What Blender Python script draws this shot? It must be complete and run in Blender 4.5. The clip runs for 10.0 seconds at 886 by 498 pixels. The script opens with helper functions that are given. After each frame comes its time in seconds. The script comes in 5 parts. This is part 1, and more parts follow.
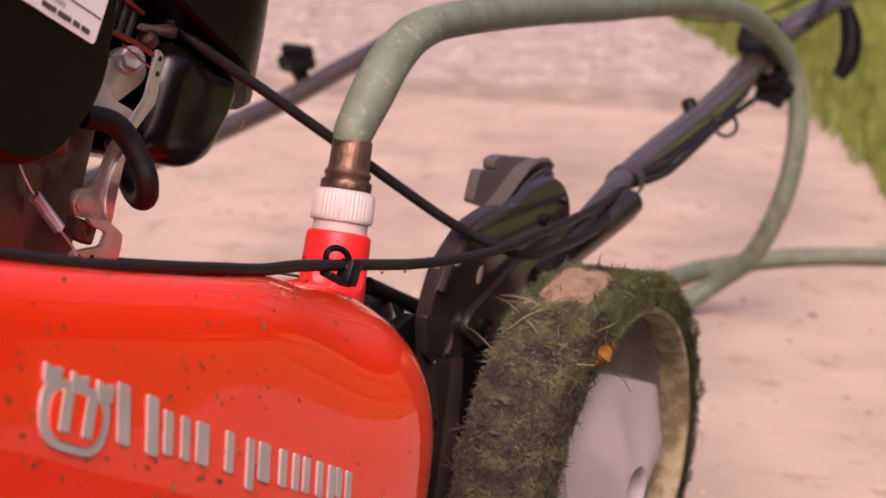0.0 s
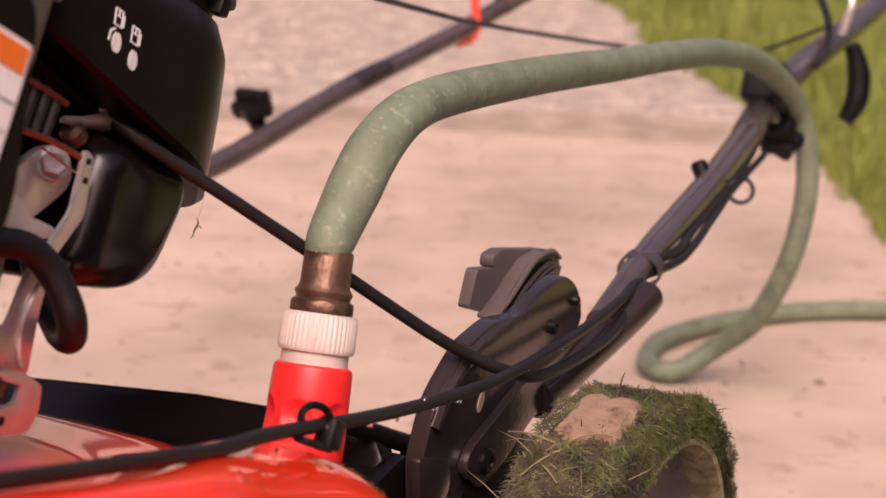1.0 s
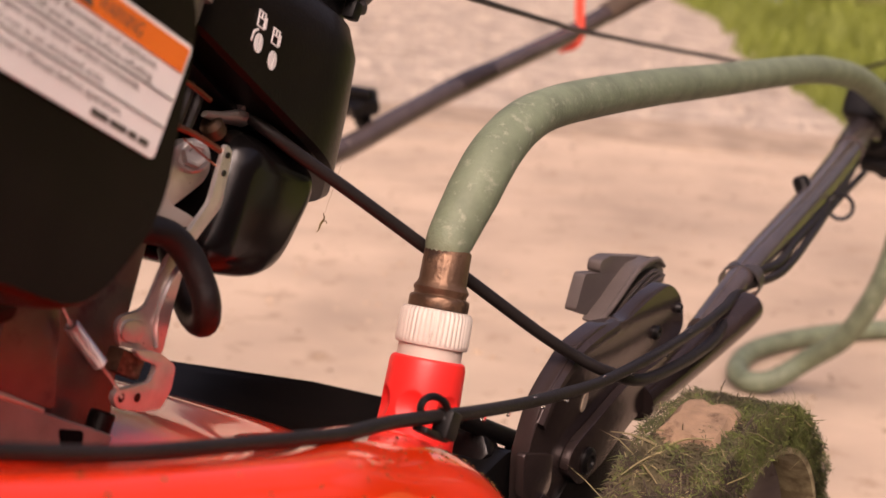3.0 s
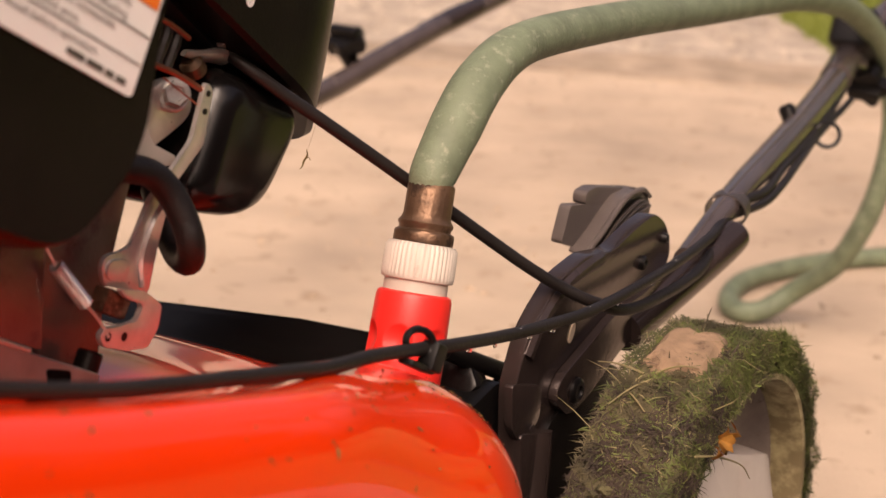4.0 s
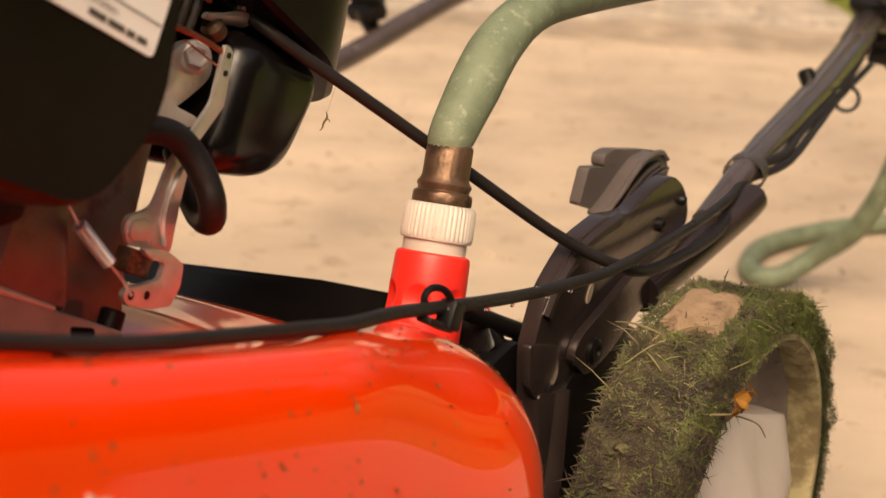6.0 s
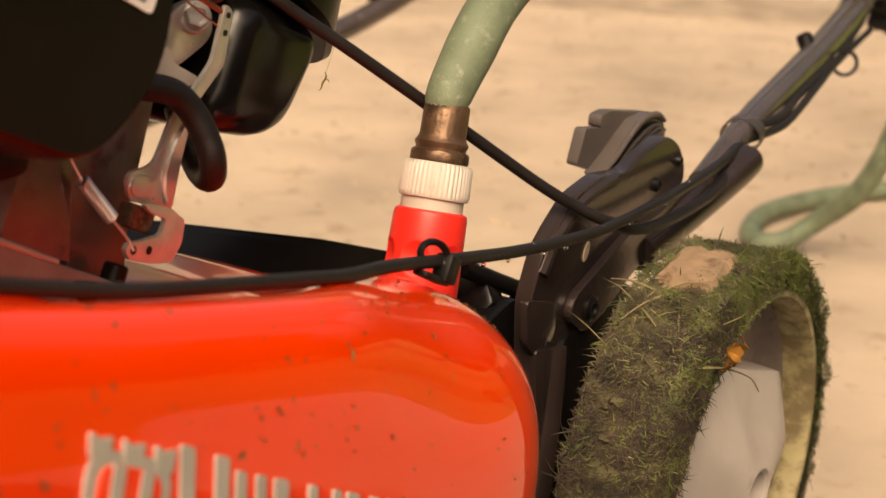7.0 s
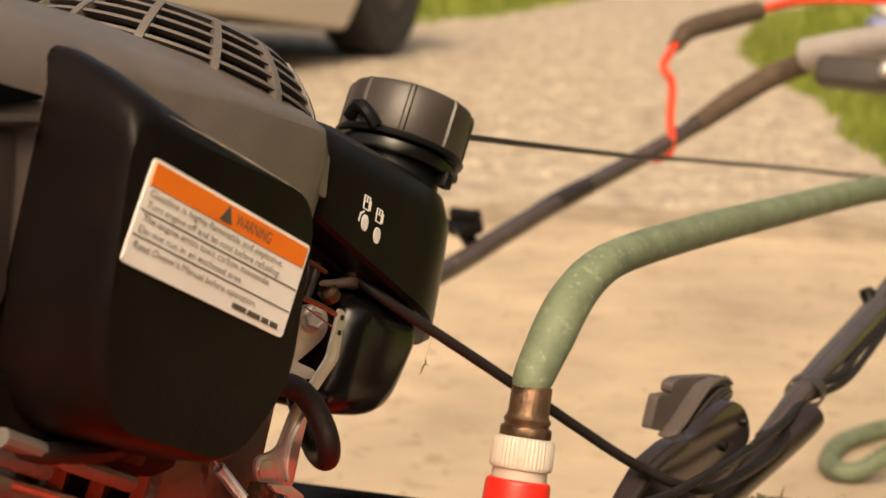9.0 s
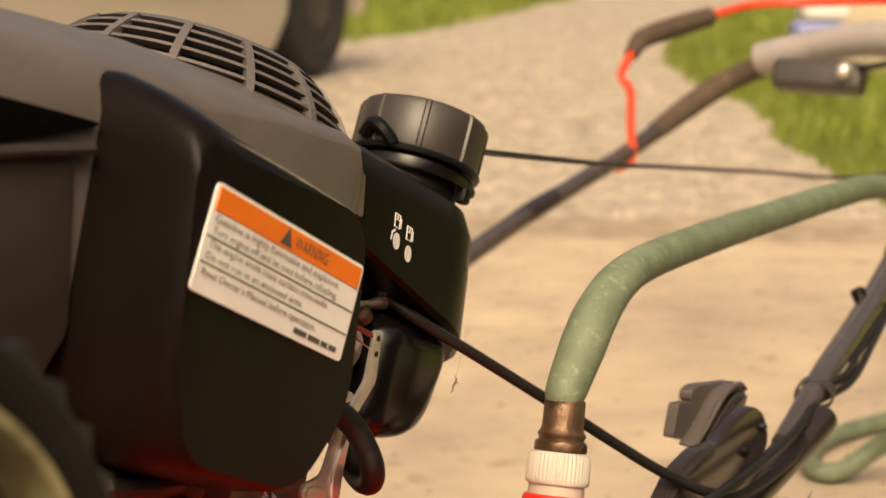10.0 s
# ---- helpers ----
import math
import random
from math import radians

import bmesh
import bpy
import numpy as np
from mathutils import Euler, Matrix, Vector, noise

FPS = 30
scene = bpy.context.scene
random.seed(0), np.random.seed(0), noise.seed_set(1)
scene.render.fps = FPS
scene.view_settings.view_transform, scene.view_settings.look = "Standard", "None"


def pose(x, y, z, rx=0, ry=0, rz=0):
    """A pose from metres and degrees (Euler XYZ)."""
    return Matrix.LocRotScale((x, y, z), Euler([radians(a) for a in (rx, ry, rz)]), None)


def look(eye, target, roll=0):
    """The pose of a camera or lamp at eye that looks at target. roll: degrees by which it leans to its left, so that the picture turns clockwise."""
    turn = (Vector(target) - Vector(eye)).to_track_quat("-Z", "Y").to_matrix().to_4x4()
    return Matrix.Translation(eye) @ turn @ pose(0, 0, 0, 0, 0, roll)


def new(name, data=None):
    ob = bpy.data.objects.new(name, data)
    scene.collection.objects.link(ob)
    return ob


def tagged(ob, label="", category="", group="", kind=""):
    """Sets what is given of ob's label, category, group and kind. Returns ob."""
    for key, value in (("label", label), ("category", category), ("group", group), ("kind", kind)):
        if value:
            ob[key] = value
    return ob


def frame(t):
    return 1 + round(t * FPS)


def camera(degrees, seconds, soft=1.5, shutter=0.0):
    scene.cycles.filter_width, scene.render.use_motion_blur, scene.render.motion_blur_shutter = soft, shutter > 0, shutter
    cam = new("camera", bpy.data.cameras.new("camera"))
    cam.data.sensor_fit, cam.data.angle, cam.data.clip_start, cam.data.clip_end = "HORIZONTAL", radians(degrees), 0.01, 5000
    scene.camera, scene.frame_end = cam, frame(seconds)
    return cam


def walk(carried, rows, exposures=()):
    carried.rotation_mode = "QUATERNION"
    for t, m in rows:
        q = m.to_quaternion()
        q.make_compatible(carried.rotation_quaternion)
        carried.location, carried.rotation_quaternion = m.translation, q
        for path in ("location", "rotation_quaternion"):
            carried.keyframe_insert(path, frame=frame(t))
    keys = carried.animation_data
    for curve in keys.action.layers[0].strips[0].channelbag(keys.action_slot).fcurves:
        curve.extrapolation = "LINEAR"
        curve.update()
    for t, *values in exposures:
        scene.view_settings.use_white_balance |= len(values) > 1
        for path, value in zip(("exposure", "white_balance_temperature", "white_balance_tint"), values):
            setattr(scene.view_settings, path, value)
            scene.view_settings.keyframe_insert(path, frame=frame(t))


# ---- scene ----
# ---------------------------------------------------------------- camera
cam = camera(27.8, 10.0, soft=1.5)
cam.data.dof.use_dof = True
cam.data.dof.focus_distance = 0.745
cam.data.dof.aperture_fstop = 14.0
PATH = [
    (0, (0.0263, -0.1334, 0.4407), (0.0372, 0.6455, 0.2586), 2.78),
    (0.5, (0.0192, -0.0457, 0.4421), (0.0278, 0.7313, 0.2521), 3.09),
    (0.7, (0.0156, 0.0000, 0.4295), (0.0494, 0.7754, 0.2353), 3.37),
    (1, (0.0083, 0.0309, 0.4517), (0.0410, 0.8102, 0.2740), 2.79),
    (1.5, (-0.0040, 0.0230, 0.4595), (0.0018, 0.8062, 0.2965), 2.97),
    (2, (-0.0061, 0.0114, 0.4704), (-0.0088, 0.7953, 0.3109), 3.47),
    (2.5, (-0.0064, 0.0139, 0.4667), (-0.0003, 0.7991, 0.3135), 4.37),
    (3, (-0.0059, 0.0045, 0.4576), (-0.0097, 0.7839, 0.2774), 4.69),
    (4.5, (0.0000, -0.0000, 0.4560), (0.0000, 0.7720, 0.2462), 3.00),
    (5, (-0.0038, -0.0043, 0.4557), (-0.0145, 0.7656, 0.2387), 3.33),
    (6.5, (0.0039, -0.0089, 0.4532), (-0.0049, 0.7595, 0.2311), 3.23),
    (7, (0.0060, -0.0206, 0.4516), (-0.0066, 0.7453, 0.2210), 3.00),
    (7.5, (0.0089, -0.0386, 0.4614), (-0.0108, 0.7265, 0.2286), 2.77),
    (8, (0.0111, -0.0608, 0.4721), (-0.0177, 0.7082, 0.2532), 1.96),
    (8.5, (0.0112, -0.0959, 0.5014), (-0.0382, 0.6848, 0.3340), 1.74),
    (9, (0.0113, -0.1109, 0.5130), (-0.0489, 0.6729, 0.3648), 1.88),
    (9.5, (0.0064, -0.1247, 0.5207), (-0.0703, 0.6611, 0.3921), 2.20),
    (9.8, (-0.0081, -0.1214, 0.5056), (-0.0545, 0.6657, 0.3706), 2.70),
    (10, (-0.0377, -0.1023, 0.5095), (-0.0632, 0.6850, 0.3696), 0.02),
]
walk(cam, [(t, look(e, g, r)) for t, e, g, r in PATH],
     [(0, -0.02, 6450, 44), (0.8, 0.00, 6700, 41), (2.5, 0.04, 6950, 36), (4.5, 0.10, 7650, 22), (7.5, 0.10, 8500, 13), (10, 0.12, 8550, 10)])

# ---------------------------------------------------------------- light
world = bpy.data.worlds.new("overcast_sky")
scene.world = world
world.use_nodes = True
wt = world.node_tree
sky = wt.nodes.new("ShaderNodeTexSky")
sky.sky_type = "NISHITA"
sky.sun_disc = False
sky.sun_elevation = radians(47)
sky.sun_rotation = radians(183)
sky.air_density, sky.dust_density, sky.ozone_density = 1.0, 10.0, 0.3
bg = next(n for n in wt.nodes if n.type == "BACKGROUND")
bg.inputs["Strength"].default_value = 0.15
wt.links.new(sky.outputs[0], bg.inputs["Color"])
sun = bpy.data.lights.new("sun", "SUN")
sun.energy, sun.angle, sun.color = 1.5, radians(30), (1.0, 0.95, 0.88)
new("sun", sun).matrix_world = look((0.0, -3.6, 4.5), (0.2, 0.6, 0))

# ---------------------------------------------------------------- materials
def mat(name, col, rough=0.5, metal=0.0, var=0.12, scale=40.0, bump=0.1, fine=300.0, coat=0.0, dirt=None, dirt_amount=0.45, dirt_scale=14.0, spec=0.5, trans=0.0):
    m = bpy.data.materials.new(name)
    m.use_nodes = True
    nt = m.node_tree
    n, ln = nt.nodes, nt.links
    bsdf = next(k for k in n if k.type == "BSDF_PRINCIPLED")
    tc = n.new("ShaderNodeTexCoord")
    big = n.new("ShaderNodeTexNoise")
    big.inputs["Scale"].default_value, big.inputs["Detail"].default_value = scale, 6.0
    ln.new(tc.outputs["Object"], big.inputs["Vector"])
    ramp = n.new("ShaderNodeValToRGB")
    ramp.color_ramp.elements[0].position, ramp.color_ramp.elements[1].position = 0.3, 0.7
    ramp.color_ramp.elements[0].color = (*[max(0, c * (1 - var)) for c in col], 1)
    ramp.color_ramp.elements[1].color = (*[min(1, c * (1 + var)) for c in col], 1)
    ln.new(big.outputs["Fac"], ramp.inputs["Fac"])
    out = ramp.outputs["Color"]
    small = n.new("ShaderNodeTexNoise")
    small.inputs["Scale"].default_value, small.inputs["Detail"].default_value = fine, 4.0
    ln.new(tc.outputs["Object"], small.inputs["Vector"])
    if dirt:
        spot = n.new("ShaderNodeTexNoise")
        spot.inputs["Scale"].default_value, spot.inputs["Detail"].default_value, spot.inputs["Roughness"].default_value = dirt_scale, 10.0, 0.65
        ln.new(tc.outputs["Object"], spot.inputs["Vector"])
        cut = n.new("ShaderNodeMapRange")
        cut.inputs["From Min"].default_value, cut.inputs["From Max"].default_value = 1 - dirt_amount, 1 - dirt_amount + 0.12
        ln.new(spot.outputs["Fac"], cut.inputs["Value"])
        mix = n.new("ShaderNodeMix")
        mix.data_type = "RGBA"
        ln.new(cut.outputs["Result"], mix.inputs["Factor"])
        ln.new(out, mix.inputs[6])
        mix.inputs[7].default_value = (*dirt, 1)
        out = mix.outputs[2]
        rr = n.new("ShaderNodeMapRange")
        rr.inputs["To Min"].default_value, rr.inputs["To Max"].default_value = rough, min(1, rough + 0.35)
        ln.new(cut.outputs["Result"], rr.inputs["Value"])
        ln.new(rr.outputs["Result"], bsdf.inputs["Roughness"])
    else:
        rr = n.new("ShaderNodeMapRange")
        rr.inputs["To Min"].default_value, rr.inputs["To Max"].default_value = max(0.02, rough * 0.8), min(1, rough * 1.2)
        ln.new(small.outputs["Fac"], rr.inputs["Value"])
        ln.new(rr.outputs["Result"], bsdf.inputs["Roughness"])
    ln.new(out, bsdf.inputs["Base Color"])
    if bump:
        b = n.new("ShaderNodeBump")
        b.inputs["Strength"].default_value, b.inputs["Distance"].default_value = bump, 0.002
        ln.new(small.outputs["Fac"], b.inputs["Height"])
        ln.new(b.outputs["Normal"], bsdf.inputs["Normal"])
    bsdf.inputs["Metallic"].default_value = metal
    bsdf.inputs["Coat Weight"].default_value, bsdf.inputs["Coat Roughness"].default_value = coat, 0.035
    bsdf.inputs["Specular IOR Level"].default_value = spec
    bsdf.inputs["Transmission Weight"].default_value = trans
    return m


M_ORANGE = mat("orange_paint", (0.90, 0.042, 0.004), 0.34, var=0.05, scale=9, bump=0.006, fine=300, coat=1.0, spec=0.06, dirt=(0.42, 0.06, 0.014), dirt_amount=0.29, dirt_scale=110)
next(n for n in M_ORANGE.node_tree.nodes if n.type == "BSDF_PRINCIPLED").inputs["Coat IOR"].default_value = 1.42
M_SILVER = mat("silver_decal", (0.50, 0.47, 0.42), 0.35, 0.3, bump=0.02)
M_BLACK = mat("black_plastic", (0.0072, 0.0050, 0.0044), 0.32, var=0.2, bump=0.12, fine=1100, spec=0.10, dirt=(0.022, 0.016, 0.0135), dirt_amount=0.32, dirt_scale=60)
M_BLACK2 = mat("black_gloss_plastic", (0.005, 0.0045, 0.0045), 0.36, var=0.2, bump=0.0, fine=600, spec=0.22)
M_GLOSS = mat("glossy_black_plastic", (0.006, 0.0050, 0.0048), 0.22, var=0.2, bump=0.0, fine=600, spec=0.34)
# near-black that paints the shade inside hollows
M_VOID = mat("hollow_shade_black", (0.002, 0.002, 0.002), 0.9, bump=0, spec=0.05)
# grey raised to carry the sky's sheen on the slats
M_SLAT = mat("sheen_grey_plastic", (0.125, 0.108, 0.100), 0.36, var=0.1, bump=0.05, fine=900)
M_SHROUD = mat("dusty_grey_plastic", (0.135, 0.110, 0.098), 0.36, var=0.15, bump=0.10, fine=1000, spec=0.55, dirt=(0.155, 0.128, 0.112), dirt_amount=0.32, dirt_scale=45)
M_GREYBLK = mat("dark_grey_plastic", (0.045, 0.036, 0.032), 0.36, var=0.15, bump=0.08, fine=1000, dirt=(0.075, 0.060, 0.052), dirt_amount=0.34, dirt_scale=45)
# lighter copy of M_GREYBLK: the light on the lever is in its colour
M_LEVER = mat("lit_grey_plastic", (0.105, 0.086, 0.078), 0.42, var=0.15, bump=0.08, fine=1000, dirt=(0.15, 0.125, 0.108), dirt_amount=0.34, dirt_scale=60)
M_RUBBER = mat("rubber", (0.013, 0.0100, 0.0088), 0.50, var=0.25, bump=0.15, fine=700, spec=0.35)
M_STEEL = mat("zinc_steel", (0.62, 0.59, 0.555), 0.30, 0.65, var=0.12, scale=120, bump=0.025, fine=500)
M_ALU = mat("cast_aluminium", (0.175, 0.152, 0.138), 0.34, 0.75, var=0.12, scale=60, bump=0.10, fine=500, dirt=(0.11, 0.085, 0.072), dirt_amount=0.44, dirt_scale=36)
M_CAST = mat("machined_aluminium", (0.20, 0.182, 0.165), 0.38, 0.3, var=0.2, scale=50, bump=0.15, fine=420, dirt=(0.15, 0.115, 0.092), dirt_amount=0.42, dirt_scale=30)
M_TUBE = mat("grey_painted_tube", (0.102, 0.079, 0.073), 0.17, 0.35, var=0.2, scale=40, bump=0.03, spec=0.8, dirt=(0.105, 0.078, 0.062), dirt_amount=0.36, dirt_scale=34)
M_BRACKET = mat("brown_grey_steel", (0.052, 0.037, 0.034), 0.20, 0.45, var=0.2, scale=30, bump=0.06, spec=0.6, dirt=(0.078, 0.054, 0.042), dirt_amount=0.34, dirt_scale=40)
M_BRASS = mat("tarnished_brass", (0.165, 0.098, 0.060), 0.42, 0.7, var=0.35, scale=70, bump=0.2, fine=400, dirt=(0.050, 0.030, 0.020), dirt_amount=0.50, dirt_scale=90)
M_WHITE = mat("ivory_plastic", (0.56, 0.505, 0.435), 0.45, var=0.08, bump=0.04, dirt=(0.25, 0.20, 0.145), dirt_amount=0.37, dirt_scale=70)
M_RED = mat("red_plastic", (0.80, 0.030, 0.022), 0.42, var=0.06, bump=0.05, fine=800)
M_REDROD = mat("red_coated_rod", (0.78, 0.07, 0.03), 0.4, var=0.08)
M_HOSE = mat("green_rubber_hose", (0.150, 0.190, 0.120), 0.6, var=0.25, scale=60, bump=0.30, fine=520, dirt=(0.28, 0.31, 0.225), dirt_amount=0.44, dirt_scale=210)
M_LABEL = mat("label_white", (0.90, 0.88, 0.84), 0.5, var=0.05, bump=0)
M_LABOR = mat("label_orange", (0.90, 0.20, 0.02), 0.5, var=0.05, bump=0)
M_INK = mat("label_ink", (0.085, 0.075, 0.065), 0.5, var=0.1, bump=0)
M_ICON = mat("printed_white", (0.75, 0.73, 0.70), 0.5, var=0.05, bump=0)
M_RIM = mat("cream_plastic_rim", (0.36, 0.305, 0.165), 0.5, var=0.15, bump=0.03, dirt=(0.17, 0.130, 0.065), dirt_amount=0.56, dirt_scale=34)
M_RIMD = mat("near_black_rim", (0.040, 0.036, 0.024), 0.6, var=0.2, bump=0.05, dirt=(0.06, 0.05, 0.03), dirt_amount=0.5, dirt_scale=35)
M_RIMW = mat("pale_plastic_hub", (0.43, 0.385, 0.35), 0.4, var=0.08, bump=0.03, dirt=(0.30, 0.25, 0.21), dirt_amount=0.40, dirt_scale=30)
M_RECESS = mat("grimy_wheel_recess", (0.165, 0.130, 0.112), 0.7, var=0.3, scale=50, bump=0.2, dirt=(0.085, 0.065, 0.05), dirt_amount=0.42, dirt_scale=90)
M_MUD = mat("mud_and_grass", (0.074, 0.066, 0.029), 0.9, var=0.35, scale=120, bump=1.0, fine=420, dirt=(0.046, 0.035, 0.021), dirt_amount=0.45, dirt_scale=45)
M_SOIL = mat("dry_mud", (0.255, 0.170, 0.105), 0.9, var=0.3, scale=90, bump=0.5, fine=350, dirt=(0.105, 0.066, 0.040), dirt_amount=0.45, dirt_scale=75)
M_CLIP = [mat("clipping_green", (0.086, 0.106, 0.022), 0.7, var=0.5, scale=60, bump=0), mat("clipping_olive", (0.078, 0.065, 0.031), 0.8, var=0.5, scale=60, bump=0), mat("clipping_straw", (0.21, 0.175, 0.080), 0.7, var=0.3, scale=30, bump=0), mat("clipping_dark", (0.042, 0.028, 0.019), 0.85, var=0.5, scale=60, bump=0)]
M_FLECK = mat("dried_fleck", (0.115, 0.080, 0.020), 0.8, var=0.5, scale=60, bump=0)
M_BARK = mat("grey_bark", (0.075, 0.062, 0.050), 0.9, var=0.3, scale=6, bump=0.4, fine=40)
M_WATER = mat("water_drop", (1.0, 1.0, 1.0), 0.03, var=0.0, bump=0, trans=1.0)
M_FOAM = mat("brown_foam", (0.085, 0.058, 0.040), 0.85, var=0.2, bump=0.4, fine=900)
M_LEAF = mat("dry_leaf", (0.44, 0.21, 0.04), 0.6, var=0.4, scale=160, bump=0.3, dirt=(0.16, 0.07, 0.02), dirt_amount=0.42, dirt_scale=150)
M_CAR = mat("beige_car_paint", (0.56, 0.50, 0.42), 0.35, 0.1, var=0.04, scale=2, bump=0, coat=0.7)
M_CARDARK = mat("car_dark_trim", (0.02, 0.02, 0.02), 0.5, bump=0)
M_GLASS = mat("car_glass", (0.03, 0.035, 0.04), 0.06, var=0.05, bump=0)
M_TYRE = mat("car_tyre", (0.025, 0.023, 0.022), 0.75, var=0.2, bump=0.3, fine=60)
M_CARRIM = mat("steel_wheel_cover", (0.07, 0.065, 0.06), 0.5, 0.3, bump=0)
M_CONC = mat("pale_concrete", (0.485, 0.385, 0.282), 0.9, var=0.17, scale=7, bump=0.35, fine=240, dirt=(0.365, 0.275, 0.188), dirt_amount=0.45, dirt_scale=20)
M_GRAVEL = mat("gravel_road", (0.385, 0.325, 0.258), 0.95, var=0.38, scale=14, bump=0.9, fine=60, dirt=(0.48, 0.415, 0.335), dirt_amount=0.44, dirt_scale=2.6)
M_DARKGROUND = mat("unseen_dark_ground", (0.045, 0.040, 0.037), 0.85, var=0.25, scale=30, bump=0.5, fine=160, dirt=(0.075, 0.064, 0.054), dirt_amount=0.42, dirt_scale=3.0)
M_STONE = mat("gravel_stone", (0.38, 0.325, 0.26), 0.9, var=0.5, scale=9, bump=0.3)
M_GRIT = mat("soil_crumb", (0.36, 0.27, 0.185), 0.9, var=0.5, scale=4, bump=0.2)
M_GRASS = mat("lawn", (0.165, 0.200, 0.026), 0.9, var=0.30, scale=3.0, bump=0.6, fine=120, dirt=(0.150, 0.140, 0.045), dirt_amount=0.36, dirt_scale=1.2)
M_BLADE = mat("grass_blade", (0.175, 0.215, 0.032), 0.7, var=0.30, scale=2.0, bump=0)
M_HEDGE = mat("dark_foliage", (0.050, 0.042, 0.030), 0.8, var=0.5, scale=2.0, bump=0)
M_CLOTH = mat("beige_canvas", (0.55, 0.47, 0.36), 0.9, var=0.1, scale=20, bump=0.4, fine=300)
M_BLUE = mat("blue_stripe_cloth", (0.30, 0.33, 0.62), 0.85, var=0.1, bump=0.2)
M_WCLOTH = mat("white_cloth", (0.75, 0.72, 0.70), 0.85, var=0.05, bump=0.2)


# ---------------------------------------------------------------- mesh helpers
def V(*a):
    return Vector(a)


def finish(name, bm, material, smooth=True):
    me = bpy.data.meshes.new(name)
    bmesh.ops.recalc_face_normals(bm, faces=bm.faces)
    if smooth:
        for fc in bm.faces:
            fc.smooth = True
        for e in bm.edges:
            if len(e.link_faces) == 2 and e.calc_face_angle(0) > 0.6:
                e.smooth = False
    bm.to_mesh(me)
    bm.free()
    for m in material if isinstance(material, (list, tuple)) else [material]:
        me.materials.append(m)
    return me


def part(name, bm, material, parent=None, label="", smooth=True):
    ob = new(name, finish(name, bm, material, smooth))
    if parent is not None:
        ob.parent = parent
    if label:
        ob["label"] = label
    return ob


def thing(name, m, label, category, group="", kind=""):
    ob = new(name)
    ob.matrix_world = m
    return tagged(ob, label, category, group, kind)


def smooth_path(pts, n=6):
    pts = [Vector(p) for p in pts]
    ext = [pts[0] * 2 - pts[1]] + pts + [pts[-1] * 2 - pts[-2]]
    out = []
    for i in range(1, len(ext) - 2):
        a, b, c, d = ext[i - 1:i + 3]
        for k in range(n):
            t = k / n
            out.append(0.5 * (2 * b + (c - a) * t + (2 * a - 5 * b + 4 * c - d) * t * t + (3 * b - a - 3 * c + d) * t ** 3))
    return out + [pts[-1]]


def tube(bm, pts, r, segs=12, n=6, cap=True, flat=1.0, smoothen=True):
    """A round bar along the points; r is a radius or one for each point of the given path."""
    path = smooth_path(pts, n) if smoothen else [Vector(p) for p in pts]
    rs = r if isinstance(r, (list, tuple)) else None
    tang = [(path[min(i + 1, len(path) - 1)] - path[max(i - 1, 0)]).normalized() for i in range(len(path))]
    side = tang[0].orthogonal().normalized()
    rings = []
    for i, p in enumerate(path):
        side = (side - tang[i] * side.dot(tang[i])).normalized()
        up = tang[i].cross(side)
        if rs:
            f = i / (len(path) - 1) * (len(rs) - 1)
            k = min(int(f), len(rs) - 2)
            rad = rs[k] + (rs[k + 1] - rs[k]) * (f - k)
        else:
            rad = r
        rings.append([bm.verts.new(p + rad * (math.cos(a) * side + flat * math.sin(a) * up)) for a in (2 * math.pi * s / segs for s in range(segs))])
    for a, b in zip(rings, rings[1:]):
        for s in range(segs):
            bm.faces.new((a[s], a[(s + 1) % segs], b[(s + 1) % segs], b[s]))
    if cap:
        bm.faces.new(rings[0][::-1])
        bm.faces.new(rings[-1])
    return bm


def lathe(bm, profile, m=Matrix(), segs=32, wave=None):
    """Turn (radius, height) pairs round z, laid by m. wave(angle, k) scales a ring's radius."""
    rings = []
    for k, (r, h) in enumerate(profile):
        ring = []
        for s in range(segs):
            a = 2 * math.pi * s / segs
            q = r * (wave(a, k) if wave else 1)
            ring.append(bm.verts.new(m @ V(q * math.cos(a), q * math.sin(a), h)))
        rings.append(ring)
    for a, b in zip(rings, rings[1:]):
        for s in range(segs):
            bm.faces.new((a[s], a[(s + 1) % segs], b[(s + 1) % segs], b[s]))
    bm.faces.new(rings[0][::-1])
    bm.faces.new(rings[-1])
    return bm


def bevelled(bm, w, segs=2, angle=0.5):
    edges = [e for e in bm.edges if len(e.link_faces) == 2 and e.calc_face_angle(0) > angle]
    if w > 0:
        bmesh.ops.bevel(bm, geom=edges, offset=w, segments=segs, profile=0.6, affect="EDGES", clamp_overlap=True)
    return bm


def box(bm, c, size, bevel=0.0, segs=2, m=Matrix()):
    t = bmesh.new()
    bmesh.ops.create_cube(t, size=1.0, matrix=m @ Matrix.Translation(c) @ Matrix.Diagonal((*size, 1)))
    bevelled(t, bevel, segs)
    return merge(bm, t)


def merge(bm, t):
    me = bpy.data.meshes.new("t")
    t.to_mesh(me)
    t.free()
    bm.from_mesh(me)
    bpy.data.meshes.remove(me)
    return bm


